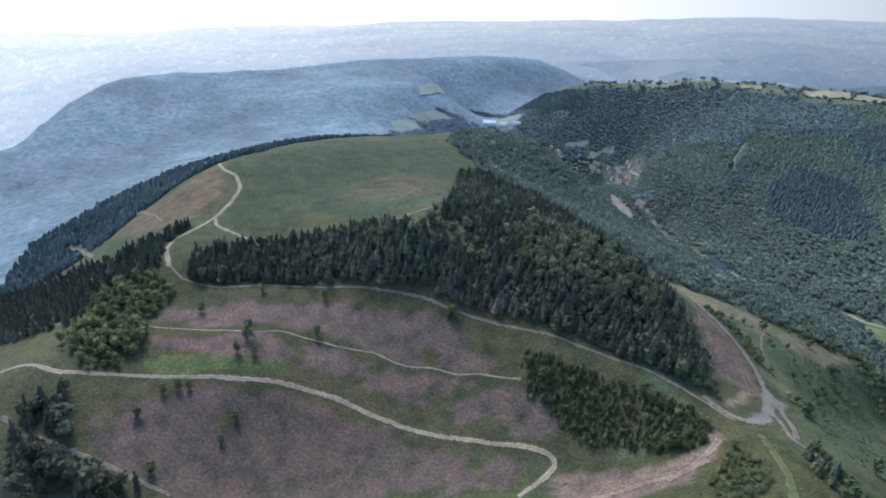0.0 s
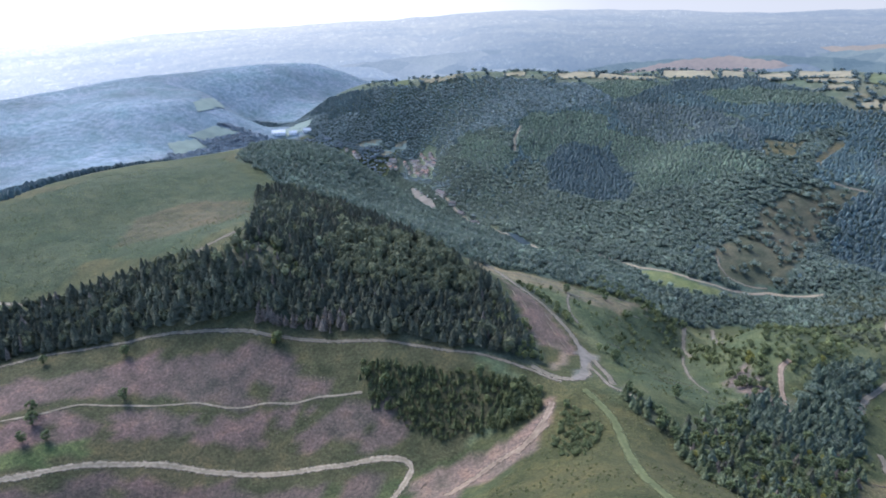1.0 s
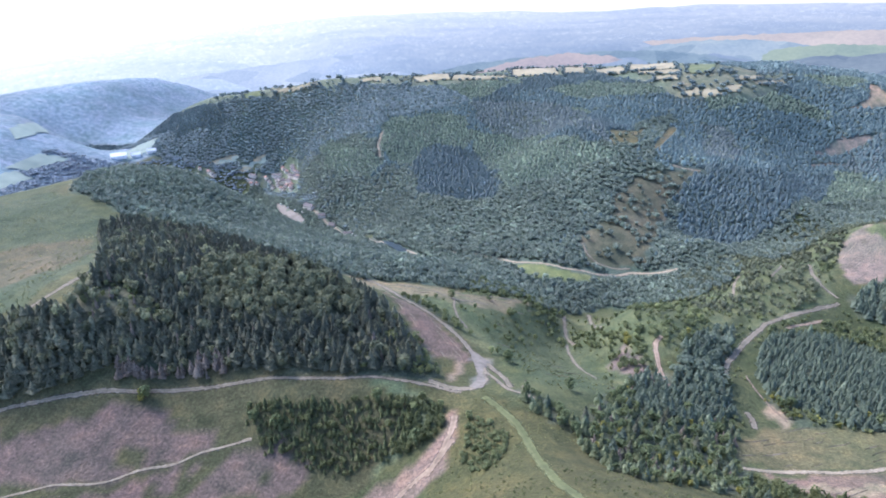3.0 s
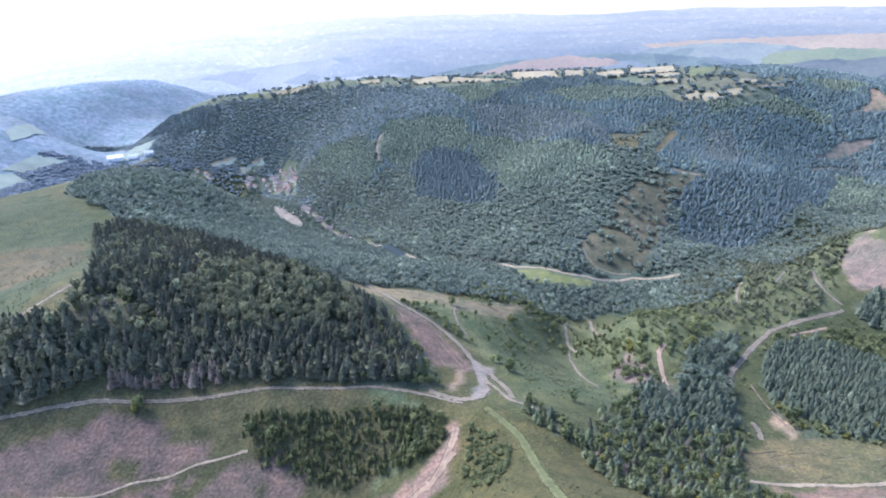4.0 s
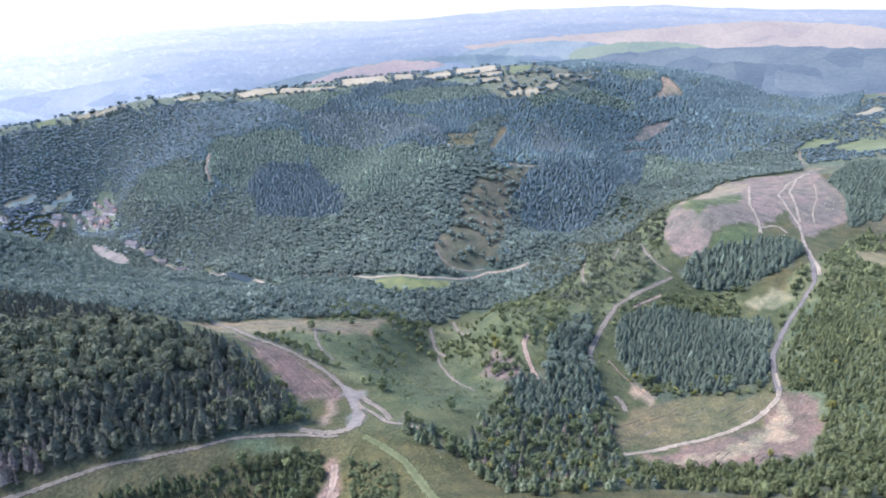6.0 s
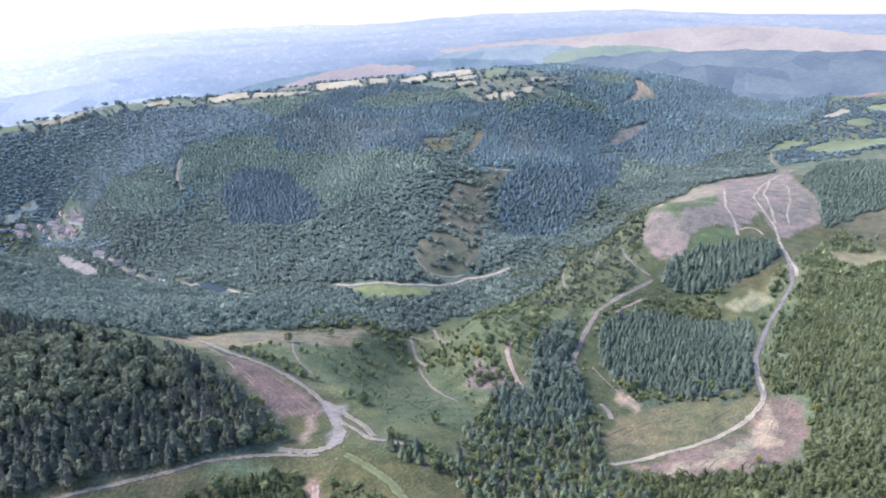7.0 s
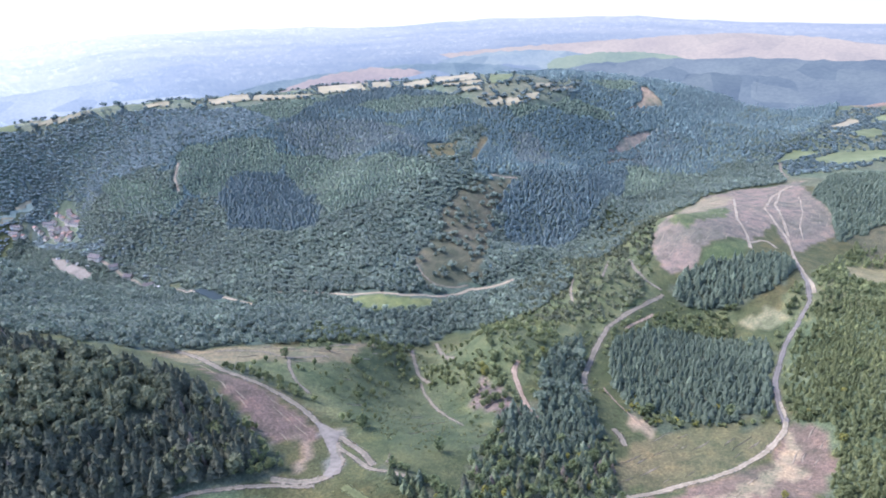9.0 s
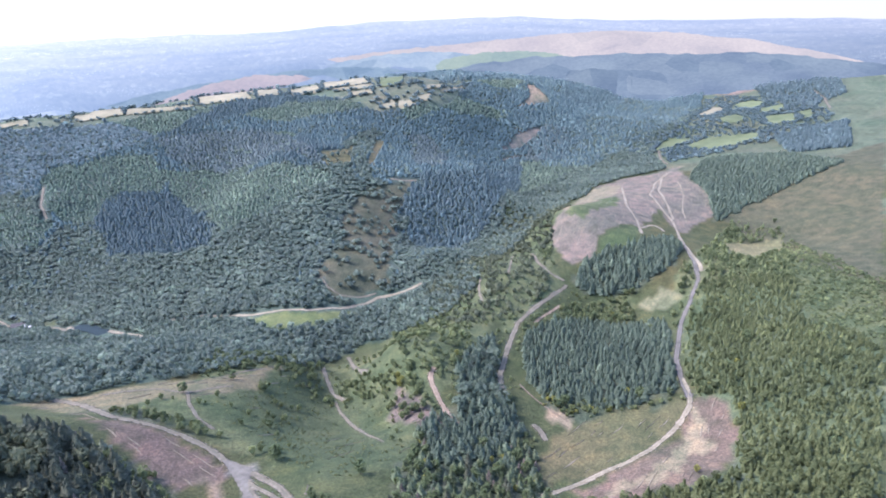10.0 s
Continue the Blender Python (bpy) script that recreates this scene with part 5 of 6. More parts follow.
def stand(name, label, category, x, y, protos, mat, low, high, width, seed, kind="stuff"):
    """Many trees joined into one mesh, each turned, sized and tinted by chance."""
    if len(x) == 0:
        return None
    r = np.random.default_rng(seed)
    z = ground_z(x, y)
    which = r.integers(0, len(protos), len(x))
    vs, fs, ts, n = [], [], [], 0
    for k, (pv, pf) in enumerate(protos):
        s = np.nonzero(which == k)[0]
        if not len(s):
            continue
        h = r.uniform(low, high, len(s)) * (1 + 0.14 * rough(x[s], y[s], 26, seed + 3) + 0.1 * r.standard_normal(len(s)))
        w = h * width * r.uniform(0.82, 1.2, len(s))
        a = r.uniform(0, 6.3, len(s))
        c, d = np.cos(a), np.sin(a)
        X = x[s, None] + w[:, None] * (c[:, None] * pv[:, 0] - d[:, None] * pv[:, 1])
        Y = y[s, None] + w[:, None] * (d[:, None] * pv[:, 0] + c[:, None] * pv[:, 1])
        Z = z[s, None] - 0.3 + h[:, None] * pv[:, 2]
        vs.append(np.stack([X, Y, Z], -1).reshape(-1, 3))
        fs.append((pf[None] + n + (np.arange(len(s)) * len(pv))[:, None, None]).reshape(-1, 3))
        tint = np.clip(0.45 + 0.3 * rough(x[s], y[s], 45, seed + 7) + 0.22 * r.standard_normal(len(s)), 0, 1)
        ts.append(np.repeat(tint, len(pv)))
        n += len(s) * len(pv)
    m = mesh_from(name, np.concatenate(vs), np.concatenate(fs), mat)
    at = m.attributes.new("tint", 'FLOAT', 'POINT')
    at.data.foreach_set("value", np.concatenate(ts).astype(np.float32))
    return tagged(new(name, m), label, category, kind=kind)


def wood(key, name, label, spacing, protos, mat, low, high, width=1.0, keep=1.0, seed=1, without=(), category="trees"):
    x, y = scatter(WOODS[key], spacing, seed, keep)
    k = clear_of_tracks(x, y) & clear_of_openings(x, y)
    for other in without:
        k &= ~inside(WOODS[other], x, y)
    return stand(name, label, category, x[k], y[k], protos, mat, low, high, width, seed)


WOODS['valley_east'] = [(300, 620), (330, 680), (440, 740), (540, 850), (780, 955), (1050, 1090), (1300, 1250), (1350, 1150), (1130, 1010), (980, 960), (900, 890),
                        (800, 765), (690, 765), (560, 715), (460, 660), (380, 612)]
wood('hill_conifers', "conifer_forest", "dense dark green spruce forest on the rounded hill", 4.1, CONIFERS, SPRUCE, 7.5, 13, 1.5, 0.97, 201, ('mixed_patch', 'open_hill', 'dead_edge'))
wood('hill_conifers', "mixed_wood", "grey-green birch among the spruce on the hill", 7.0, LEAFY, GREY_LEAF, 7, 11.5, 0.9, 0.42, 231, ('mixed_patch',))
wood('hill_conifers', "dry_larch", "thin brown dying larch among the spruce", 14, CONIFERS, DRY, 8, 13, 0.9, 0.5, 232, ('mixed_patch',))
wood('open_hill', "scrub", "low birch scrub in a gap among the spruce", 4.2, LEAFY, SCRUB_LEAF, 2, 5, 1.1, 0.7, 251)
wood('belt_south', "young_conifers", "mixed young spruce and birch along the ridge foot", 3.6, YOUNG + LEAFY[:4], YOUNG_GREEN, 4, 8, 1.0, 0.95, 252, ('belt',))
wood('mixed_patch', "mixed_wood", "mixed green birch and spruce wood on the hill", 4.2, LEAFY + CONIFERS[:4], GREY_LEAF, 7, 12, 1.0, 0.95, 202)
wood('spruce', "spruce_stand", "dense dark spruce stand beside the forest road", 4.2, CONIFERS + LEAFY[:1], BLUE_SPRUCE, 6, 10.5, 1.45, 1.0, 235)
wood('dead_edge', "dead_larch", "grey dead larch trees along the forest edge", 4.2, CONIFERS, DRY, 8, 12, 1.2, 0.7, 244)
wood('slope_shrubs', "scrub", "grey-green birch scrub above the junction", 4, LEAFY, SCRUB_LEAF, 3, 8, 1.0, 0.6, 233)
wood('saplings', "young_conifers", "young green conifers below the gravel track", 2.7, YOUNG + LEAFY[:4], YOUNG_GREEN, 2.4, 5.4, 1.05, 0.95, 203)
wood('plantation', "spruce_plantation", "even rows of young blue-green spruce", 3.7, YOUNG, BLUE_SPRUCE, 5, 8.5, 1.1, 1.0, 204)
wood('young_forest', "young_forest", "young yellow-green larch and spruce forest", 3.1, YOUNG + LEAFY[:1], YOUNG_GREEN, 3, 5.6, 1.1, 0.93, 205, ('belt_south',))
wood('bracken_bushes', "scrub", "green bracken and low bushes on the moor edge", 3.6, TUFTS, SCRUB_LEAF, 1.0, 3.0, 1.8, 0.8, 206, ('young_forest',))
wood('dark_stand', "conifer_stand", "dark green spruce stand beside the heather hill", 4.4, CONIFERS, BLUE_SPRUCE, 7, 12, 1.4, 1.0, 207)
wood('conifer_block', "conifer_block", "square block of dark green spruce on the moor", 3.8, CONIFERS_SMALL, BLUE_SPRUCE, 5, 7.5, 1.9, 1.0, 208)
wood('far_block', "conifer_block", "block of dark green spruce beyond the moor", 5, CONIFERS_SMALL, OPP_DARK, 7, 9.5, 1.9, 1.0, 209)
wood('combe_wood', "combe_trees", "dark spruce and birch trees in the combe", 5.0, CONIFERS + LEAFY, SPRUCE, 7, 14, 1.0, 0.8, 210)
wood('west_trees', "birch_wood", "light green birch trees above the combe", 5.0, LEAFY, SCRUB_LEAF, 6, 11, 0.9, 0.75, 211)
wood('west_forest', "conifer_forest", "dark spruce forest on the western slope", 5.5, CONIFERS, SPRUCE, 9, 14, 1.1, 1.0, 212)
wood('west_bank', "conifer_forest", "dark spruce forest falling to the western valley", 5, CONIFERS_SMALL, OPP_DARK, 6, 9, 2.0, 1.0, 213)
wood('valley_wood', "valley_woodland", "dense rounded oak woodland on the valley floor", 5.6, LEAFY_MID, HAZED_LEAF, 4.5, 7.5, 1.2, 0.97, 215)
wood('valley_east', "valley_woodland", "rounded oak and birch woodland up the side valley", 5.6, LEAFY_FAR, HAZED_LEAF, 4.5, 7, 1.3, 0.95, 225, ('valley_wood',))
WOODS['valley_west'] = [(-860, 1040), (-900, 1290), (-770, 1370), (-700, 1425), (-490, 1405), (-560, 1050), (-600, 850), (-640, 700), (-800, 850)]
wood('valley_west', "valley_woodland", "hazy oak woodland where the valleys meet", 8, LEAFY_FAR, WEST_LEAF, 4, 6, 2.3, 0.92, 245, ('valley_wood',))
WOODS['farm_woods'] = [(840, 800), (900, 880), (880, 950), (1000, 1010), (1160, 1090), (1330, 1230), (1480, 1200), (1520, 1050), (1420, 900), (1330, 800), (1200, 760), (1080, 760), (960, 780)]
wood('farm_woods', "farm_copse", "hedgerow trees and copses round the valley farm", 8, LEAFY_FAR, OPP_DARK, 4.5, 7.5, 1.5, 0.62, 247, ('far_block', 'conifer_block'))
wood('upvalley', "upvalley_forest", "hazy blue-green forest at the head of the valley", 6.5, CONIFERS_SMALL, OPP_MID, 6, 9, 2.4, 1.0, 226)
wood('east_hills', "far_woodland", "hazy blue-green woodland on the far eastern hill", 8, CONIFERS_SMALL, OPP_DARK, 6, 9, 2.4, 0.95, 227)
wood('spur_bushes', "scrub", "scattered green birch bushes on the grassy spur", 5.0, LEAFY, SCRUB_LEAF, 2.5, 6.5, 1.0, 0.17, 216)
wood('bowl_bushes', "scrub", "scattered birch and rowan in the grassy bowl", 5.0, LEAFY, SCRUB_LEAF, 2.5, 6.5, 1.0, 0.17, 217)
wood('moor_slope', "open_wood", "open birch wood on the slope below the moor", 5.0, LEAFY_MID + CONIFERS[:2], GREY_LEAF, 3, 7, 1.1, 0.6, 218)
wood('bowl_rim', "scrub", "light green birch and rowan along the bowl rim", 4.2, LEAFY, SCRUB_LEAF, 2.5, 6.5, 1.1, 0.5, 246, ('spruce',))
wood('moor_foot', "scrub", "green birch scrub on the slope under the moor", 5.0, LEAFY, SCRUB_LEAF, 2, 6, 1.3, 0.5, 241, ('moor_slope', 'spruce', 'plantation', 'dark_stand'))
wood('fringe', "scrub", "yellow-green bushes along the plantation edge", 4.0, LEAFY, BRIGHT, 1.8, 4, 1.3, 0.4, 248)
wood('fringe', "scrub", "green birch bushes along the plantation edge", 3.6, LEAFY, SCRUB_LEAF, 1.8, 4.5, 1.3, 0.6, 249)
wood('glade_scrub', "scrub", "green and yellow birch scrub round the glade", 4.0, LEAFY, SCRUB_LEAF, 2.5, 6.5, 1.2, 0.8, 242, ('plantation', 'dark_stand'))
wood('road_scrub', "scrub", "mixed young trees beside the tarmac road", 4.4, LEAFY[:4] + YOUNG, SCRUB_LEAF, 2.5, 7, 1.2, 0.75, 243, ('young_forest', 'conifer_block'))
WOODS['bowl'] = [(40, 340), (20, 380), (10, 430), (60, 480), (100, 520), (130, 500), (150, 430), (150, 360), (120, 310), (60, 290)]
wood('bowl', "scrub", "low bramble and bracken patches in the grassy bowl", 3.4, TUFTS, SHRUB, 0.5, 1.4, 1.6, 0.25, 236)
WOODS['forest_edge'] = [(250, 440), (300, 470), (350, 490), (370, 470), (300, 430), (240, 400), (210, 350), (190, 300), (170, 290), (150, 330), (160, 400)]
wood('forest_edge', "scrub", "green and yellow birch scrub beside the forest road", 4.0, LEAFY + TUFTS, SCRUB_LEAF, 1.5, 5, 1.2, 0.3, 237, ('spruce', 'plantation'))
wood('spur_line', "scrub", "row of green birch bushes above the gravel track", 3.4, LEAFY, SCRUB_LEAF, 2, 5, 1.1, 0.75, 254)
wood('ridge_shrubs', "scrub", "low green gorse and birch bushes on the ridge", 2.4, LEAFY[:6], SCRUB_LEAF, 1.2, 3.2, 1.4, 0.85, 219)


STANDS = (('stand_upper_west', 3), ('stand_grey', 4), ('stand_pale', 2), ('stand_light', 2), ('stand_light_low', 2), ('stand_midlight', 2), ('stand_dark', 0), ('stand_top', 2), ('stand_dark_top', 1),
          ('stand_mid_east', 1), ('stand_scrub', 2), ('stand_larch', 4), ('stand_larch_east', 4), ('stand_rows', 0))


def opposite_woods():
    """Stands of spruce, larch and oak that fill the long slope across the valley."""
    r = np.random.default_rng(77)
    xs, ys = np.meshgrid(np.arange(-1000, 1460, 4.7), np.arange(630, 1720, 4.7))
    x = (xs + r.uniform(-2.2, 2.2, xs.shape)).ravel()
    y = (ys + r.uniform(-2.2, 2.2, ys.shape)).ravel()
    base = np.interp(x, VALLEY_LINE[:, 0], VALLEY_LINE[:, 1])
    top = np.interp(x, CREST_LINE[:, 0], CREST_LINE[:, 1])
    k = (y > base) & (y < top + 10 * rough(x, y, 30, 78))
    x, y, base, top = x[k], y[k], base[k], top[k]
    k = clear_of_tracks(x, y) & clear_of_openings(x, y)
    x, y, base, top = x[k], y[k], base[k], top[k]
    up = (y - base) / np.maximum(top - base, 1)
    seeds = np.c_[r.uniform(-1000, 1460, 90), r.uniform(630, 1720, 90)]
    sort = r.choice(3, 90, p=(0.35, 0.5, 0.15))
    qx, qy = x + 12 * rough(x, y, 40, 79), y + 12 * rough(x, y, 40, 80)
    near = ((qx[:, None] - seeds[:, 0]) ** 2 + (qy[:, None] - seeds[:, 1]) ** 2).argmin(1)
    kind = sort[near]
    leaf = up + 0.16 * rough(x, y, 70, 81) + 0.1 * rough(x, y, 25, 82) < np.interp(x, [-400, 250, 400, 900], [0.5, 0.42, 0.2, 0.2])
    for key, value in STANDS:
        k = wavy(WOODS[key], x, y, 9, 30, 83)
        kind[k], leaf[k] = value, False
    leaf |= wavy(WOODS['leaf_belt'], x, y, 14, 30, 84) & ~inside(WOODS['stand_rows'], x, y)
    stray = r.random(len(x)) < 0.07
    leaf ^= stray & (kind != 0)
    oak_far = (kind == 3) & (r.random(len(x)) < 0.8)
    kind[(kind == 3) & ~oak_far] = 1
    oak_far &= ~leaf
    room = r.random(len(x))
    oak_far |= leaf & (x < -330 + 130 * rough(x, y, 60, 86) + 60 * r.standard_normal(len(x)))
    leaf &= ~oak_far
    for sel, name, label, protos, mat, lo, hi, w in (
            (leaf & (room < 0.84), "oak_woodland", "rounded oak woodland along the foot of the slope", LEAFY_FAR, HAZED_LEAF, 4, 6.5, 1.55),
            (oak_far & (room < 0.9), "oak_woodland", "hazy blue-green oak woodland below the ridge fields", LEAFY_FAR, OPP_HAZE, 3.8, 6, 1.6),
            (~leaf & ~oak_far & (kind == 0), "spruce_forest", "hazy dark blue-green spruce stands across the valley", CONIFERS_SMALL, OPP_DARK, 5, 7.5, 2.2),
            (~leaf & ~oak_far & (kind == 1), "spruce_forest", "hazy grey-green spruce stands across the valley", CONIFERS_SMALL, OPP_MID, 4.6, 6.8, 2.3),
            (~leaf & ~oak_far & (kind == 2), "larch_forest", "lighter hazy olive-green larch stands across the valley", CONIFERS_SMALL, OPP_LIGHT, 4, 5.8, 2.3),
            (~leaf & ~oak_far & (kind == 4), "larch_forest", "hazy grey-brown larch stands across the valley", CONIFERS_SMALL, OPP_GREY, 4.6, 6.8, 2.3)):
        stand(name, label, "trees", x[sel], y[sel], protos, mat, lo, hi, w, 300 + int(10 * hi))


opposite_woods()


def hedgerows():
    """Dark hedge trees round the ridge fields and scattered behind them."""
    r = np.random.default_rng(91)
    xs, ys = [], []
    for p in FIELDS[:25] + FIELDS[32:]:
        q = np.asarray(p, float)
        for a, b in zip(q, np.roll(q, -1, 0)):
            n = int(np.hypot(*(b - a)) / 6)
            for t in np.linspace(0, 1, n + 1):
                if r.random() < 0.75:
                    c = a + (b - a) * t + r.uniform(-3, 3, 2)
                    xs.append(c[0])
                    ys.append(c[1])
    ex, ey = r.uniform(-640, 900, 2600), r.uniform(1150, 1650, 2600)
    top = np.interp(ex, CREST_LINE[:, 0], CREST_LINE[:, 1])
    k = (ey > top - 10) & (ey < top + 150) & (rough(ex, ey, 40, 92) > -0.1)
    x, y = np.r_[xs, ex[k]], np.r_[ys, ey[k]]
    k = clear_of_openings(x, y)
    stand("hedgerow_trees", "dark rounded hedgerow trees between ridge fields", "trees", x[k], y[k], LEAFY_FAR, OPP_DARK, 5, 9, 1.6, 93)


hedgerows()


# ---- single trees ----
def part(name, verts, faces, mat, parent, tint=None, smooth=False, label=""):
    ob = new(name, mesh_from(name, verts, faces, mat, smooth))
    if tint is not None:
        at = ob.data.attributes.new("tint", 'FLOAT', 'POINT')
        at.data.foreach_set("value", np.asarray(tint, np.float32))
    ob.parent = parent
    if label:
        ob["label"] = label
    return ob


def tube(path, radii, sides=6):
    v, f = [], []
    for (x, y, z), r in zip(path, radii):
        for k in range(sides):
            a = 2 * math.pi * k / sides
            v.append((x + r * math.cos(a), y + r * math.sin(a), z))
    for i in range(len(path) - 1):
        for k in range(sides):
            a, b = i * sides + k, i * sides + (k + 1) % sides
            f += [(a, b, b + sides), (a, b + sides, a + sides)]
    return np.array(v), np.array(f)


def merge(pieces):
    vs, fs, n = [], [], 0
    for v, f in pieces:
        vs.append(v)
        fs.append(f + n)
        n += len(v)
    return np.concatenate(vs), np.concatenate(fs)


def make_spruce(mat, label, h, fullness, seed):
    r = np.random.default_rng(seed)
    root = tagged(new("spruce_tree"), label, "tree", "spruce trees in the belt")
    tv, tf = tube([(0, 0, -0.6), (0, 0, h * 0.5), (0, 0, h * 0.96)], [0.022 * h, 0.013 * h, 0.003 * h])
    part("trunk", tv, tf, BARK, root)
    v, f = jag_conifer(r, 10, 11, fullness)
    part("crown", v * h, f, mat, root, np.clip(0.4 + 0.25 * r.standard_normal(len(v)), 0, 1))
    return root


def make_leafy(mat, label, h, seed, name="birch_tree", group="broadleaf trees on the slopes"):
    r = np.random.default_rng(seed)
    root = tagged(new(name), label, "tree", group)
    limbs = [tube([(0, 0, -0.6), (0.02 * h, 0, h * 0.4), (0, 0.02 * h, h * 0.8)], [0.03 * h, 0.02 * h, 0.005 * h])]
    for k in range(5):
        a, z = k * 1.26 + r.uniform(-.3, .3), h * r.uniform(0.25, 0.5)
        limbs.append(tube([(0, 0, z), (0.12 * h * math.cos(a), 0.12 * h * math.sin(a), z + 0.14 * h), (0.22 * h * math.cos(a), 0.22 * h * math.sin(a), z + 0.22 * h)],
                          [0.012 * h, 0.009 * h, 0.003 * h], 5))
    tv, tf = merge(limbs)
    part("trunk", tv, tf, BARK, root)
    lumps = []
    for k in range(34):
        a, z = r.uniform(0, 6.3), r.uniform(0.22, 0.92)
        q = 0.34 * math.sqrt(r.uniform(0.02, 1)) * math.sin(math.pi * min(1, (z - 0.1) / 0.95)) ** 0.7
        size = r.uniform(0.06, 0.12)
        lumps.append(lump(r, np.array([q * math.cos(a), q * math.sin(a), z]), np.array([size, size, size * 0.8])))
    v, f = merge(lumps)
    leaves = r.uniform(-1, 1, (240, 3))
    leaves /= np.linalg.norm(leaves, axis=1)[:, None]
    c = leaves * np.array([0.36, 0.36, 0.36]) * r.uniform(0.7, 1.1, (240, 1)) + np.array([0, 0, 0.56])
    c = c[c[:, 2] > 0.2]
    e1, e2 = r.uniform(-.04, .04, c.shape), r.uniform(-.04, .04, c.shape)
    lv = np.stack([c - e1, c + e1, c + e2], 1).reshape(-1, 3)
    v, f = merge([(v, f), (lv, np.arange(len(lv)).reshape(-1, 3))])
    part("crown", v * h, f, mat, root, np.clip(0.45 + 0.25 * r.standard_normal(len(v)), 0, 1))
    return root


SPRUCES = [make_spruce(SPRUCE, "dark green spruce tree in the sheltered belt", 12, 1.25, 1), make_spruce(BLUE_SPRUCE, "dark blue-green spruce tree in the sheltered belt", 10.5, 1.4, 2),
           make_spruce(BELT, "blue-green spruce tree in the sheltered belt", 9.5, 1.5, 3), make_spruce(LARCH, "light green larch tree in the sheltered belt", 9.5, 1.6, 4),
           make_spruce(DRY, "brown dying larch tree in the sheltered belt", 8, 1.3, 5)]
LEAFIES = [make_leafy(BROADLEAF, "grey-green birch tree on the open slope", 9, 11), make_leafy(BROADLEAF, "spreading green oak tree on the open slope", 8, 12, "oak_tree"),
           make_leafy(BRIGHT, "bright yellow-green rowan tree on the open slope", 6.5, 13, "rowan_tree")]
used = set()


def put(proto, x, y, s, r):
    m = pose(float(x), float(y), float(ground_z(x, y)), 0, 0, float(r.uniform(0, 360)))
    if proto.name not in used:
        used.add(proto.name)
        proto.matrix_basis = m @ Matrix.Diagonal((s, s, s, 1))
        return
    o = copy_thing(proto, m)
    o.scale = (s, s, s)


def plant_belt():
    r = np.random.default_rng(17)
    for key, spacing, weights in (('belt', 4.6, (0.06, 0.16, 0.36, 0.36, 0.06)),):
        x, y = scatter(WOODS[key], spacing, 400 + len(key), 0.97)
        k = clear_of_tracks(x, y)
        if key == 'belt':
            k &= ~inside(WOODS['spruce'], x, y)
        for a, b in zip(x[k], y[k]):
            if r.random() < 0.36:
                put(LEAFIES[r.choice(3, p=(0.5, 0.35, 0.15))], a, b, r.uniform(0.5, 0.85), r)
            else:
                put(SPRUCES[r.choice(5, p=weights)], a, b, r.uniform(0.5, 0.95), r)


def plant_singles():
    r = np.random.default_rng(19)
    for spots in (SPOTS_TREES, SPOTS_TREES_WEST, SPOTS_TREES_EAST):
        for i, (a, b) in enumerate(spots):
            kind = 2 if (a, b) in (SPOTS_TREES[0], SPOTS_TREES[1], SPOTS_TREES[5], SPOTS_TREES_EAST[4], SPOTS_TREES_EAST[5], SPOTS_TREES_EAST[8]) else r.integers(0, 2)
            put(LEAFIES[kind], a, b, r.uniform(0.7, 1.1), r)


def plant_bright():
    r = np.random.default_rng(31)
    for a, b2 in SPOTS_TREES_BRIGHT + SPOTS_TREES_YELLOW:
        put(LEAFIES[2], a, b2, r.uniform(0.6, 1.0), r)


plant_belt()
plant_singles()
plant_bright()


# ---- tufts on open ground ----
def tufts(name, label, polys, spacing, protos, mat, low, high, width, seed, keep):
    x, y = zip(*[scatter(p, spacing, seed + i, keep) for i, p in enumerate(polys)])
    x, y = np.concatenate(x), np.concatenate(y)
    k = clear_of_tracks(x, y) & (rough(x, y, 16, seed) > -0.5)
    stand(name, label, "undergrowth", x[k], y[k], protos, mat, low, high, width, seed)


tufts("heather_clumps", "purple-brown heather clumps on the steep bank", [COVER[n] for n in ('heather_upper', 'heather_mid', 'heather_low', 'heather_junction')], 2.6, HUMPS, HEATHER_TUFT, 0.2, 0.5, 2.4, 501, 0.7)
tufts("bracken_clumps", "green bracken clumps on the plateau", [COVER['plateau_bracken']], 3.0, HUMPS, SHRUB, 0.35, 0.9, 1.8, 510, 0.75)
SPUR = [(40, 440), (90, 500), (100, 450), (80, 400), (90, 330), (60, 300), (40, 330), (20, 380)]
tufts("grass_clumps", "green and brown bracken tufts on the ridge", [HOME, SPUR], 2.8, HUMPS, SHRUB, 0.4, 1.0, 1.6, 520, 0.6)


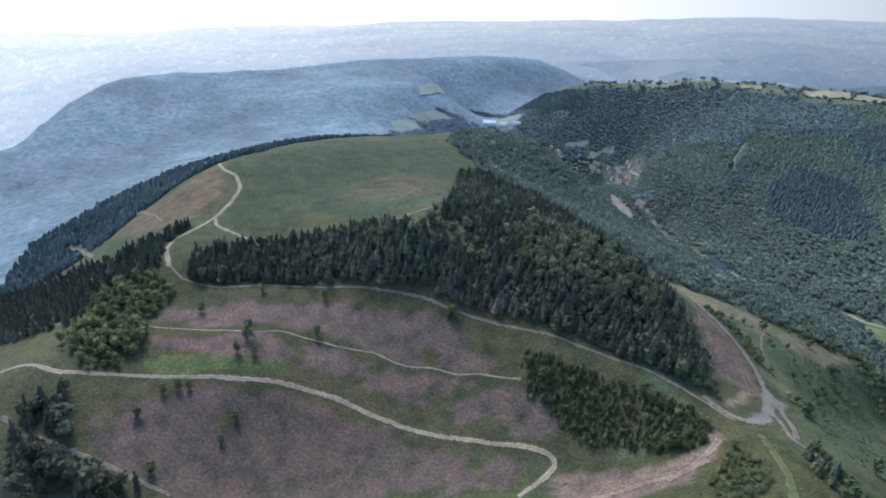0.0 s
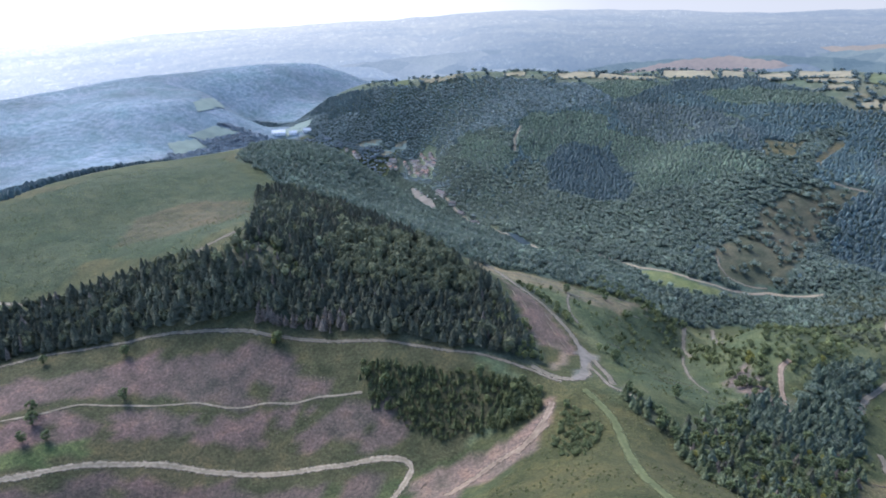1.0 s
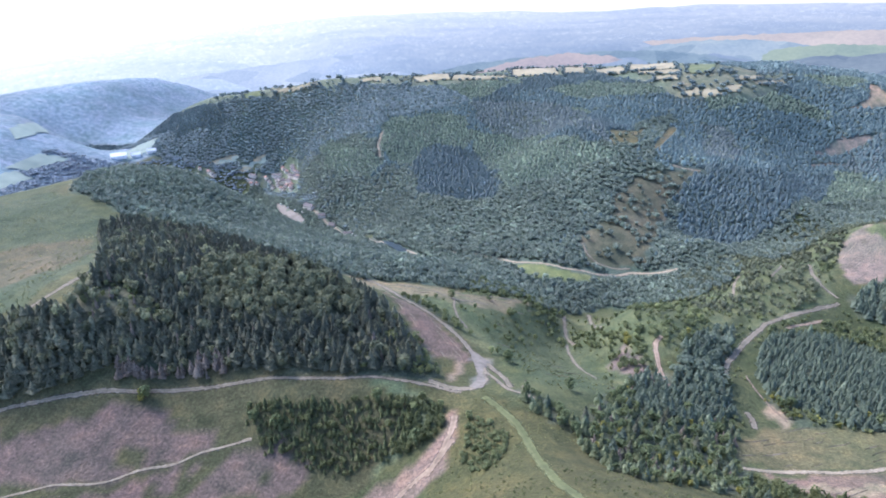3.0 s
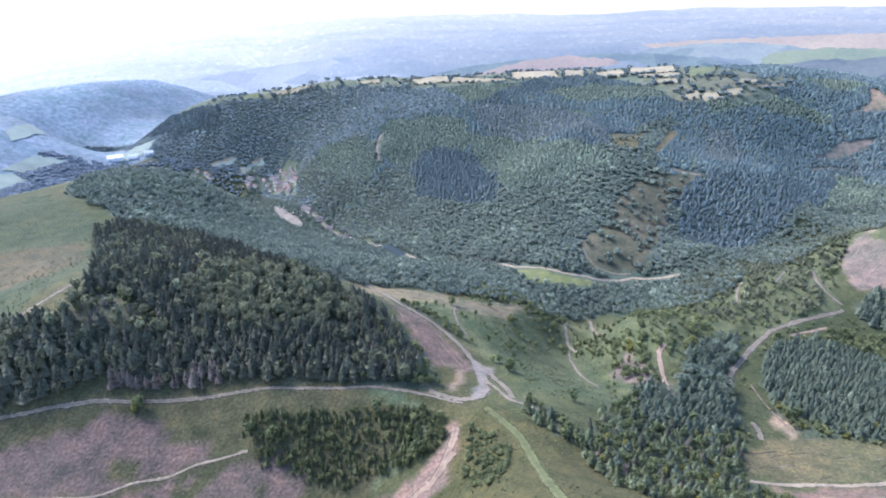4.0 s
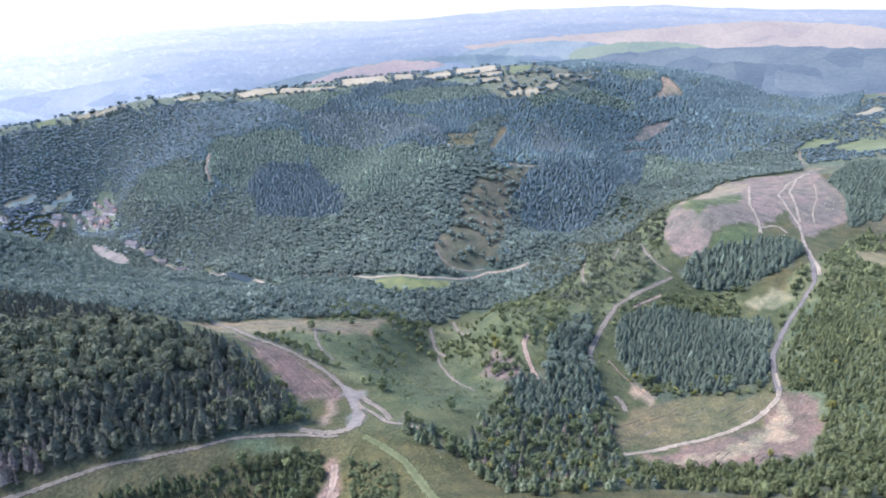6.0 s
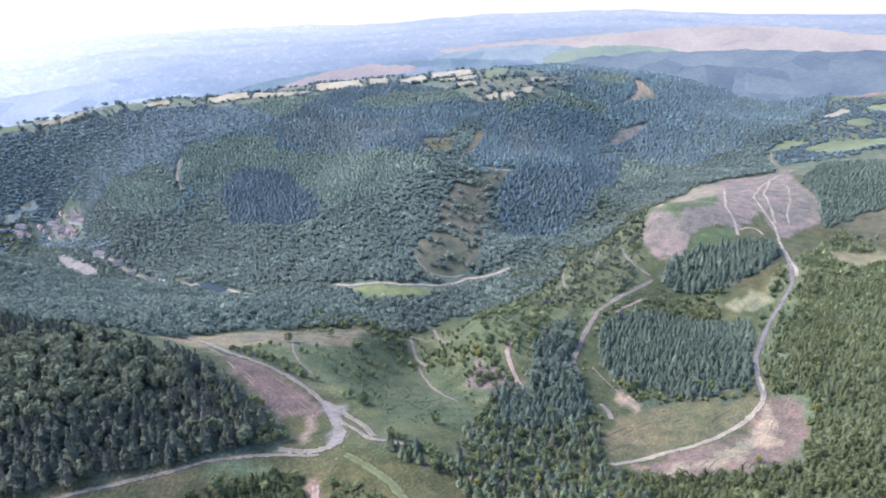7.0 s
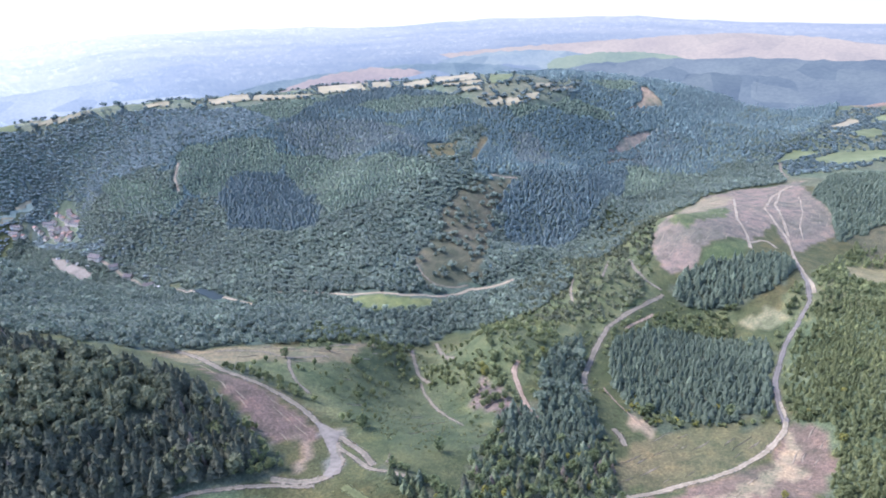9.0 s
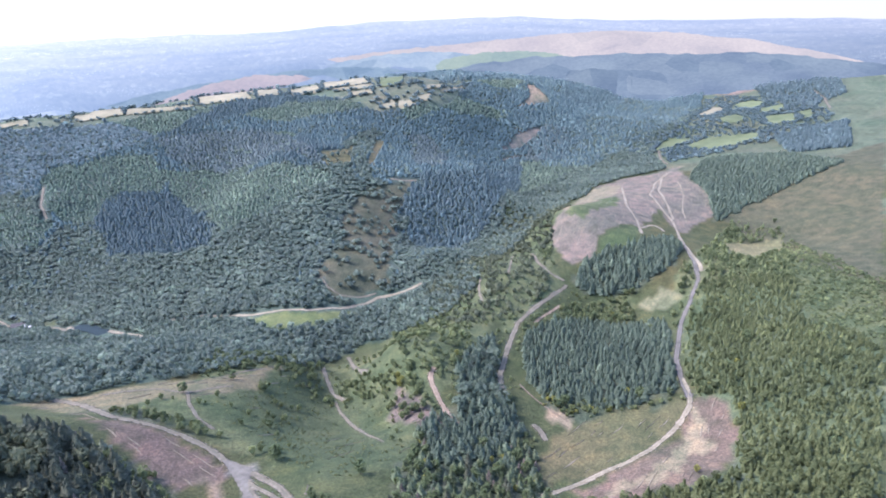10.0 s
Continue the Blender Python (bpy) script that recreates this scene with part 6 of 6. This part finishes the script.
# ---- felled ground ----
def brash_rows():
    """Broken windrows of dead wood left across the felled ground."""
    r = np.random.default_rng(811)
    vs, fs, n = [], [], 0
    for name, (dx, dy), gap, keep in (('clearing_east', (1, 0.25), 5, 0.45), ('bare_east', (1, 0.45), 4, 0.4), ('heather_moor', (1, 0.8), 9, 0.4), ('heather_junction', (-0.6, 1), 4, 0.5),
                                      ('brash_bowl', (1, 0.3), 3.5, 0.7), ('bowl_green', (1, 0.35), 8, 0.25), ('spur_pale', (1, 0.2), 4, 0.5), ('gully_soil', (0.5, 1), 5, 0.5)):
        p = np.asarray(COVER[name], float)
        d = np.array([dx, dy]) / math.hypot(dx, dy)
        e = np.array([-d[1], d[0]])
        mid, reach = p.mean(0), np.abs(p - p.mean(0)).max() * 1.5
        for across in np.arange(-reach, reach, gap):
            at = -reach + r.uniform(0, 12)
            while at < reach:
                length = r.uniform(6, 22)
                k = np.linspace(0, length, max(3, int(length / 3)))
                off = across + 1.6 * rough(at + k, k * 0 + across, 11, 812) + r.uniform(-1, 1)
                c = mid + (at + k)[:, None] * d + off[:, None] * e
                at += length + r.uniform(3, 14)
                if r.random() > keep or not inside(p, c[:, 0], c[:, 1]).all() or not clear_of_tracks(c[:, 0], c[:, 1]).all():
                    continue
                w = r.uniform(0.3, 0.65) * np.sin(np.linspace(0.25, 2.9, len(k)))[:, None]
                z = mesh_z(c[:, 0], c[:, 1])[:, None]
                top = z + 0.25 + 0.2 * r.random((len(k), 1))
                v = np.stack([np.c_[c - w * e, z - 0.1], np.c_[c, top], np.c_[c + w * e, z - 0.1]], 1).reshape(-1, 3)
                i = np.arange(len(k) - 1)[:, None] * 3 + n
                fs.append(np.concatenate([i + [0, 3, 4, 1], i + [1, 4, 5, 2]]))
                vs.append(v)
                n += len(v)
    tagged(new("brash_rows", mesh_from("brash_rows", np.concatenate(vs), np.concatenate(fs), BRASH)), "pale broken rows of dead wood on felled ground", "brash", kind="stuff")


brash_rows()


# ---- village ----
def make_house(long, deep, wall_h, roof_mat, label, name="house", group="village houses", wall_mat=None):
    root = tagged(new(name), label, "house", group)
    a, b, h, t = long / 2, deep / 2, wall_h, wall_h + deep * 0.38
    v = [(-a, -b, -2), (a, -b, -2), (a, b, -2), (-a, b, -2), (-a, -b, h), (a, -b, h), (a, b, h), (-a, b, h)]
    part("wall", v, [(0, 1, 5, 4), (1, 2, 6, 5), (2, 3, 7, 6), (3, 0, 4, 7), (4, 5, 6, 7)], wall_mat or RENDER, root)
    e = 0.4
    g = [(-a - e, -b - e, h - 0.15), (a + e, -b - e, h - 0.15), (a + e, 0, t), (-a - e, 0, t), (a + e, b + e, h - 0.15), (-a - e, b + e, h - 0.15)]
    part("roof", g + [(x, y, z - 0.25) for x, y, z in g], [(0, 1, 2, 3), (3, 2, 4, 5), (6, 9, 8, 7), (9, 11, 10, 8), (0, 6, 7, 1), (5, 4, 10, 11), (0, 3, 9, 6), (3, 5, 11, 9), (1, 7, 8, 2), (2, 8, 10, 4)], roof_mat, root)
    c = [(x + a * 0.6, y, z) for x, y, z in [(-.4, -.4, h), (.4, -.4, h), (.4, .4, h), (-.4, .4, h), (-.4, -.4, t + 1), (.4, -.4, t + 1), (.4, .4, t + 1), (-.4, .4, t + 1)]]
    if long < 20:
        part("chimney", c, [(0, 1, 5, 4), (1, 2, 6, 5), (2, 3, 7, 6), (3, 0, 4, 7), (4, 5, 6, 7)], TILE, root)
    for k in range(3):
        for sgn in (-1, 1):
            x0, y0 = -a + long * (0.18 + 0.3 * k), sgn * (b + 0.03)
            w = [(x0, y0, h * 0.45), (x0 + 1.2, y0, h * 0.45), (x0 + 1.2, y0, h * 0.75), (x0, y0, h * 0.75)]
            w += [(x, y + sgn * 0.08, z) for x, y, z in w]
            win = part("window", w, [(4, 5, 6, 7), (0, 1, 5, 4), (1, 2, 6, 5), (2, 3, 7, 6), (3, 0, 4, 7)], SLATE, root)
            s0 = [(x0 - 0.1, y0, h * 0.45 - 0.14), (x0 + 1.3, y0, h * 0.45 - 0.14), (x0 + 1.3, y0, h * 0.45 - 0.02), (x0 - 0.1, y0, h * 0.45 - 0.02)]
            s0 += [(x, y + sgn * 0.2, z) for x, y, z in s0]
            part("sill", s0, [(4, 5, 6, 7), (0, 1, 5, 4), (1, 2, 6, 5), (2, 3, 7, 6), (3, 0, 4, 7)], WHITE, win)
    return root


def village():
    r = np.random.default_rng(23)
    protos = [make_house(9, 7, 5, TILE, "small pale village house with a red tile roof"), make_house(22, 8, 5, SLATE, "long pale terrace of houses with a slate roof"),
              make_house(10, 8, 5, SLATE, "small pale village house with a slate roof")]
    for poly, spacing in ((TOWN_MAIN, 14), (TOWN_WEST, 14)):
        x, y = scatter(poly, spacing, 71, 0.85)
        for a, b in zip(x, y):
            p = protos[r.choice(3, p=(0.4, 0.25, 0.35))]
            m = pose(float(a), float(b), float(ground_z(a, b)) + 0.5, 0, 0, float(-35 + r.normal(0, 14)))
            if p.name not in used:
                used.add(p.name)
                p.matrix_basis = m
            else:
                copy_thing(p, m)
    shed = make_house(26, 12, 5, SLATE, "long pale visitor building with a grey roof", "visitor_building", "valley buildings")
    for i, (a, b) in enumerate(SPOTS_HOUSES):
        m = pose(a, b, float(ground_z(a, b)) + 1, 0, 0, -40 + 15 * i)
        if i == 0:
            shed.matrix_basis = m
        else:
            o = copy_thing(shed, m)
            o.scale = (0.55, 0.8, 0.8)
    works = make_house(34, 18, 6, WHITE, "large white industrial shed in the valley", "factory", "valley works", WHITE)
    a, b = SPOTS_WORKS[0]
    works.matrix_basis = pose(a, b, float(ground_z(a, b)) + 1, 0, 0, 35)
    for k in range(2):
        o = copy_thing(works, pose(a + 28 * (k + 1), b + 26 * (k + 1), float(ground_z(a + 28 * (k + 1), b + 26 * (k + 1))) + 1, 0, 0, 35))
        o.scale = (0.6, 0.6, 0.8)


village()


def rounded_box(a, b_, lo, hi, cut):
    """A closed box with its long top edges cut off."""
    ring = [(-b_, lo), (b_, lo), (b_, hi - cut), (b_ - cut, hi), (cut - b_, hi), (-b_, hi - cut)]
    v = [(s * a, y, z) for s in (-1, 1) for y, z in ring]
    f = [(k, (k + 1) % 6, 6 + (k + 1) % 6, 6 + k) for k in range(6)]
    f += [(0, 5, 4, 3), (0, 3, 2, 1), (6, 7, 8, 9), (6, 9, 10, 11)]
    return v, f


def caravans():
    """White vans and caravans parked by the visitor buildings."""
    r = np.random.default_rng(29)
    root = tagged(new("caravan"), "white caravan parked in the valley", "caravan", "parked caravans")
    part("body", *rounded_box(3.0, 1.15, 0.45, 2.6, 0.35), WHITE, root)
    for s in (-1, 1):
        part("window", *rounded_box(1.6, 0.03, 1.4, 2.0, 0.01), SLATE, root).location.y = s * 1.16
        part("wheel", *tube([(0, 0, 0.1), (0, 0, 0.4)], [0.34, 0.34], 8), BARK, root).location = (0.2, s * 0.95, 0)
    spots = [(-176, 935), (-170, 925), (-166, 914), (-183, 941), (-160, 902)] + [(CAR_PARK[0][0] + 22 * k + 6, CAR_PARK[0][1] - 28 * k - 12) for k in range(1, 5)]
    for i, (a, b2) in enumerate(spots):
        m = pose(a, b2, float(ground_z(a, b2)) + 0.8, 0, 0, float(r.uniform(0, 180)))
        if i == 0:
            root.matrix_basis = m
        else:
            copy_thing(root, m)


caravans()

# bushes in the openings across the valley
for n, keep in (('brown_opening', 0.36), ('opening_a', 0.25)):
    x, y = scatter(COVER[n], 8, 611, keep)
    k = clear_of_tracks(x, y)
    stand("thorn_bushes", "dark green thorn bushes in the brown clearing", "bushes", x[k], y[k], LEAFY_MID, HAZED_LEAF, 4, 9, 1.4, 612)


def beyond_the_crest():
    """Mixed woods that run on over the ridge towards the far moor."""
    outline = [(720, 1275), (910, 1335), (1146, 1490), (1461, 1705), (1700, 1780), (1500, 1950), (1000, 2000), (760, 1900), (640, 1600), (660, 1400)]
    x, y = scatter(outline, 8, 631, 0.95)
    k = clear_of_openings(x, y)
    stand("ridge_forest", "hazy blue-green forest running over the ridge", "trees", x[k], y[k], CONIFERS_SMALL, OPP_MID, 6, 9, 2.6, 632)


beyond_the_crest()
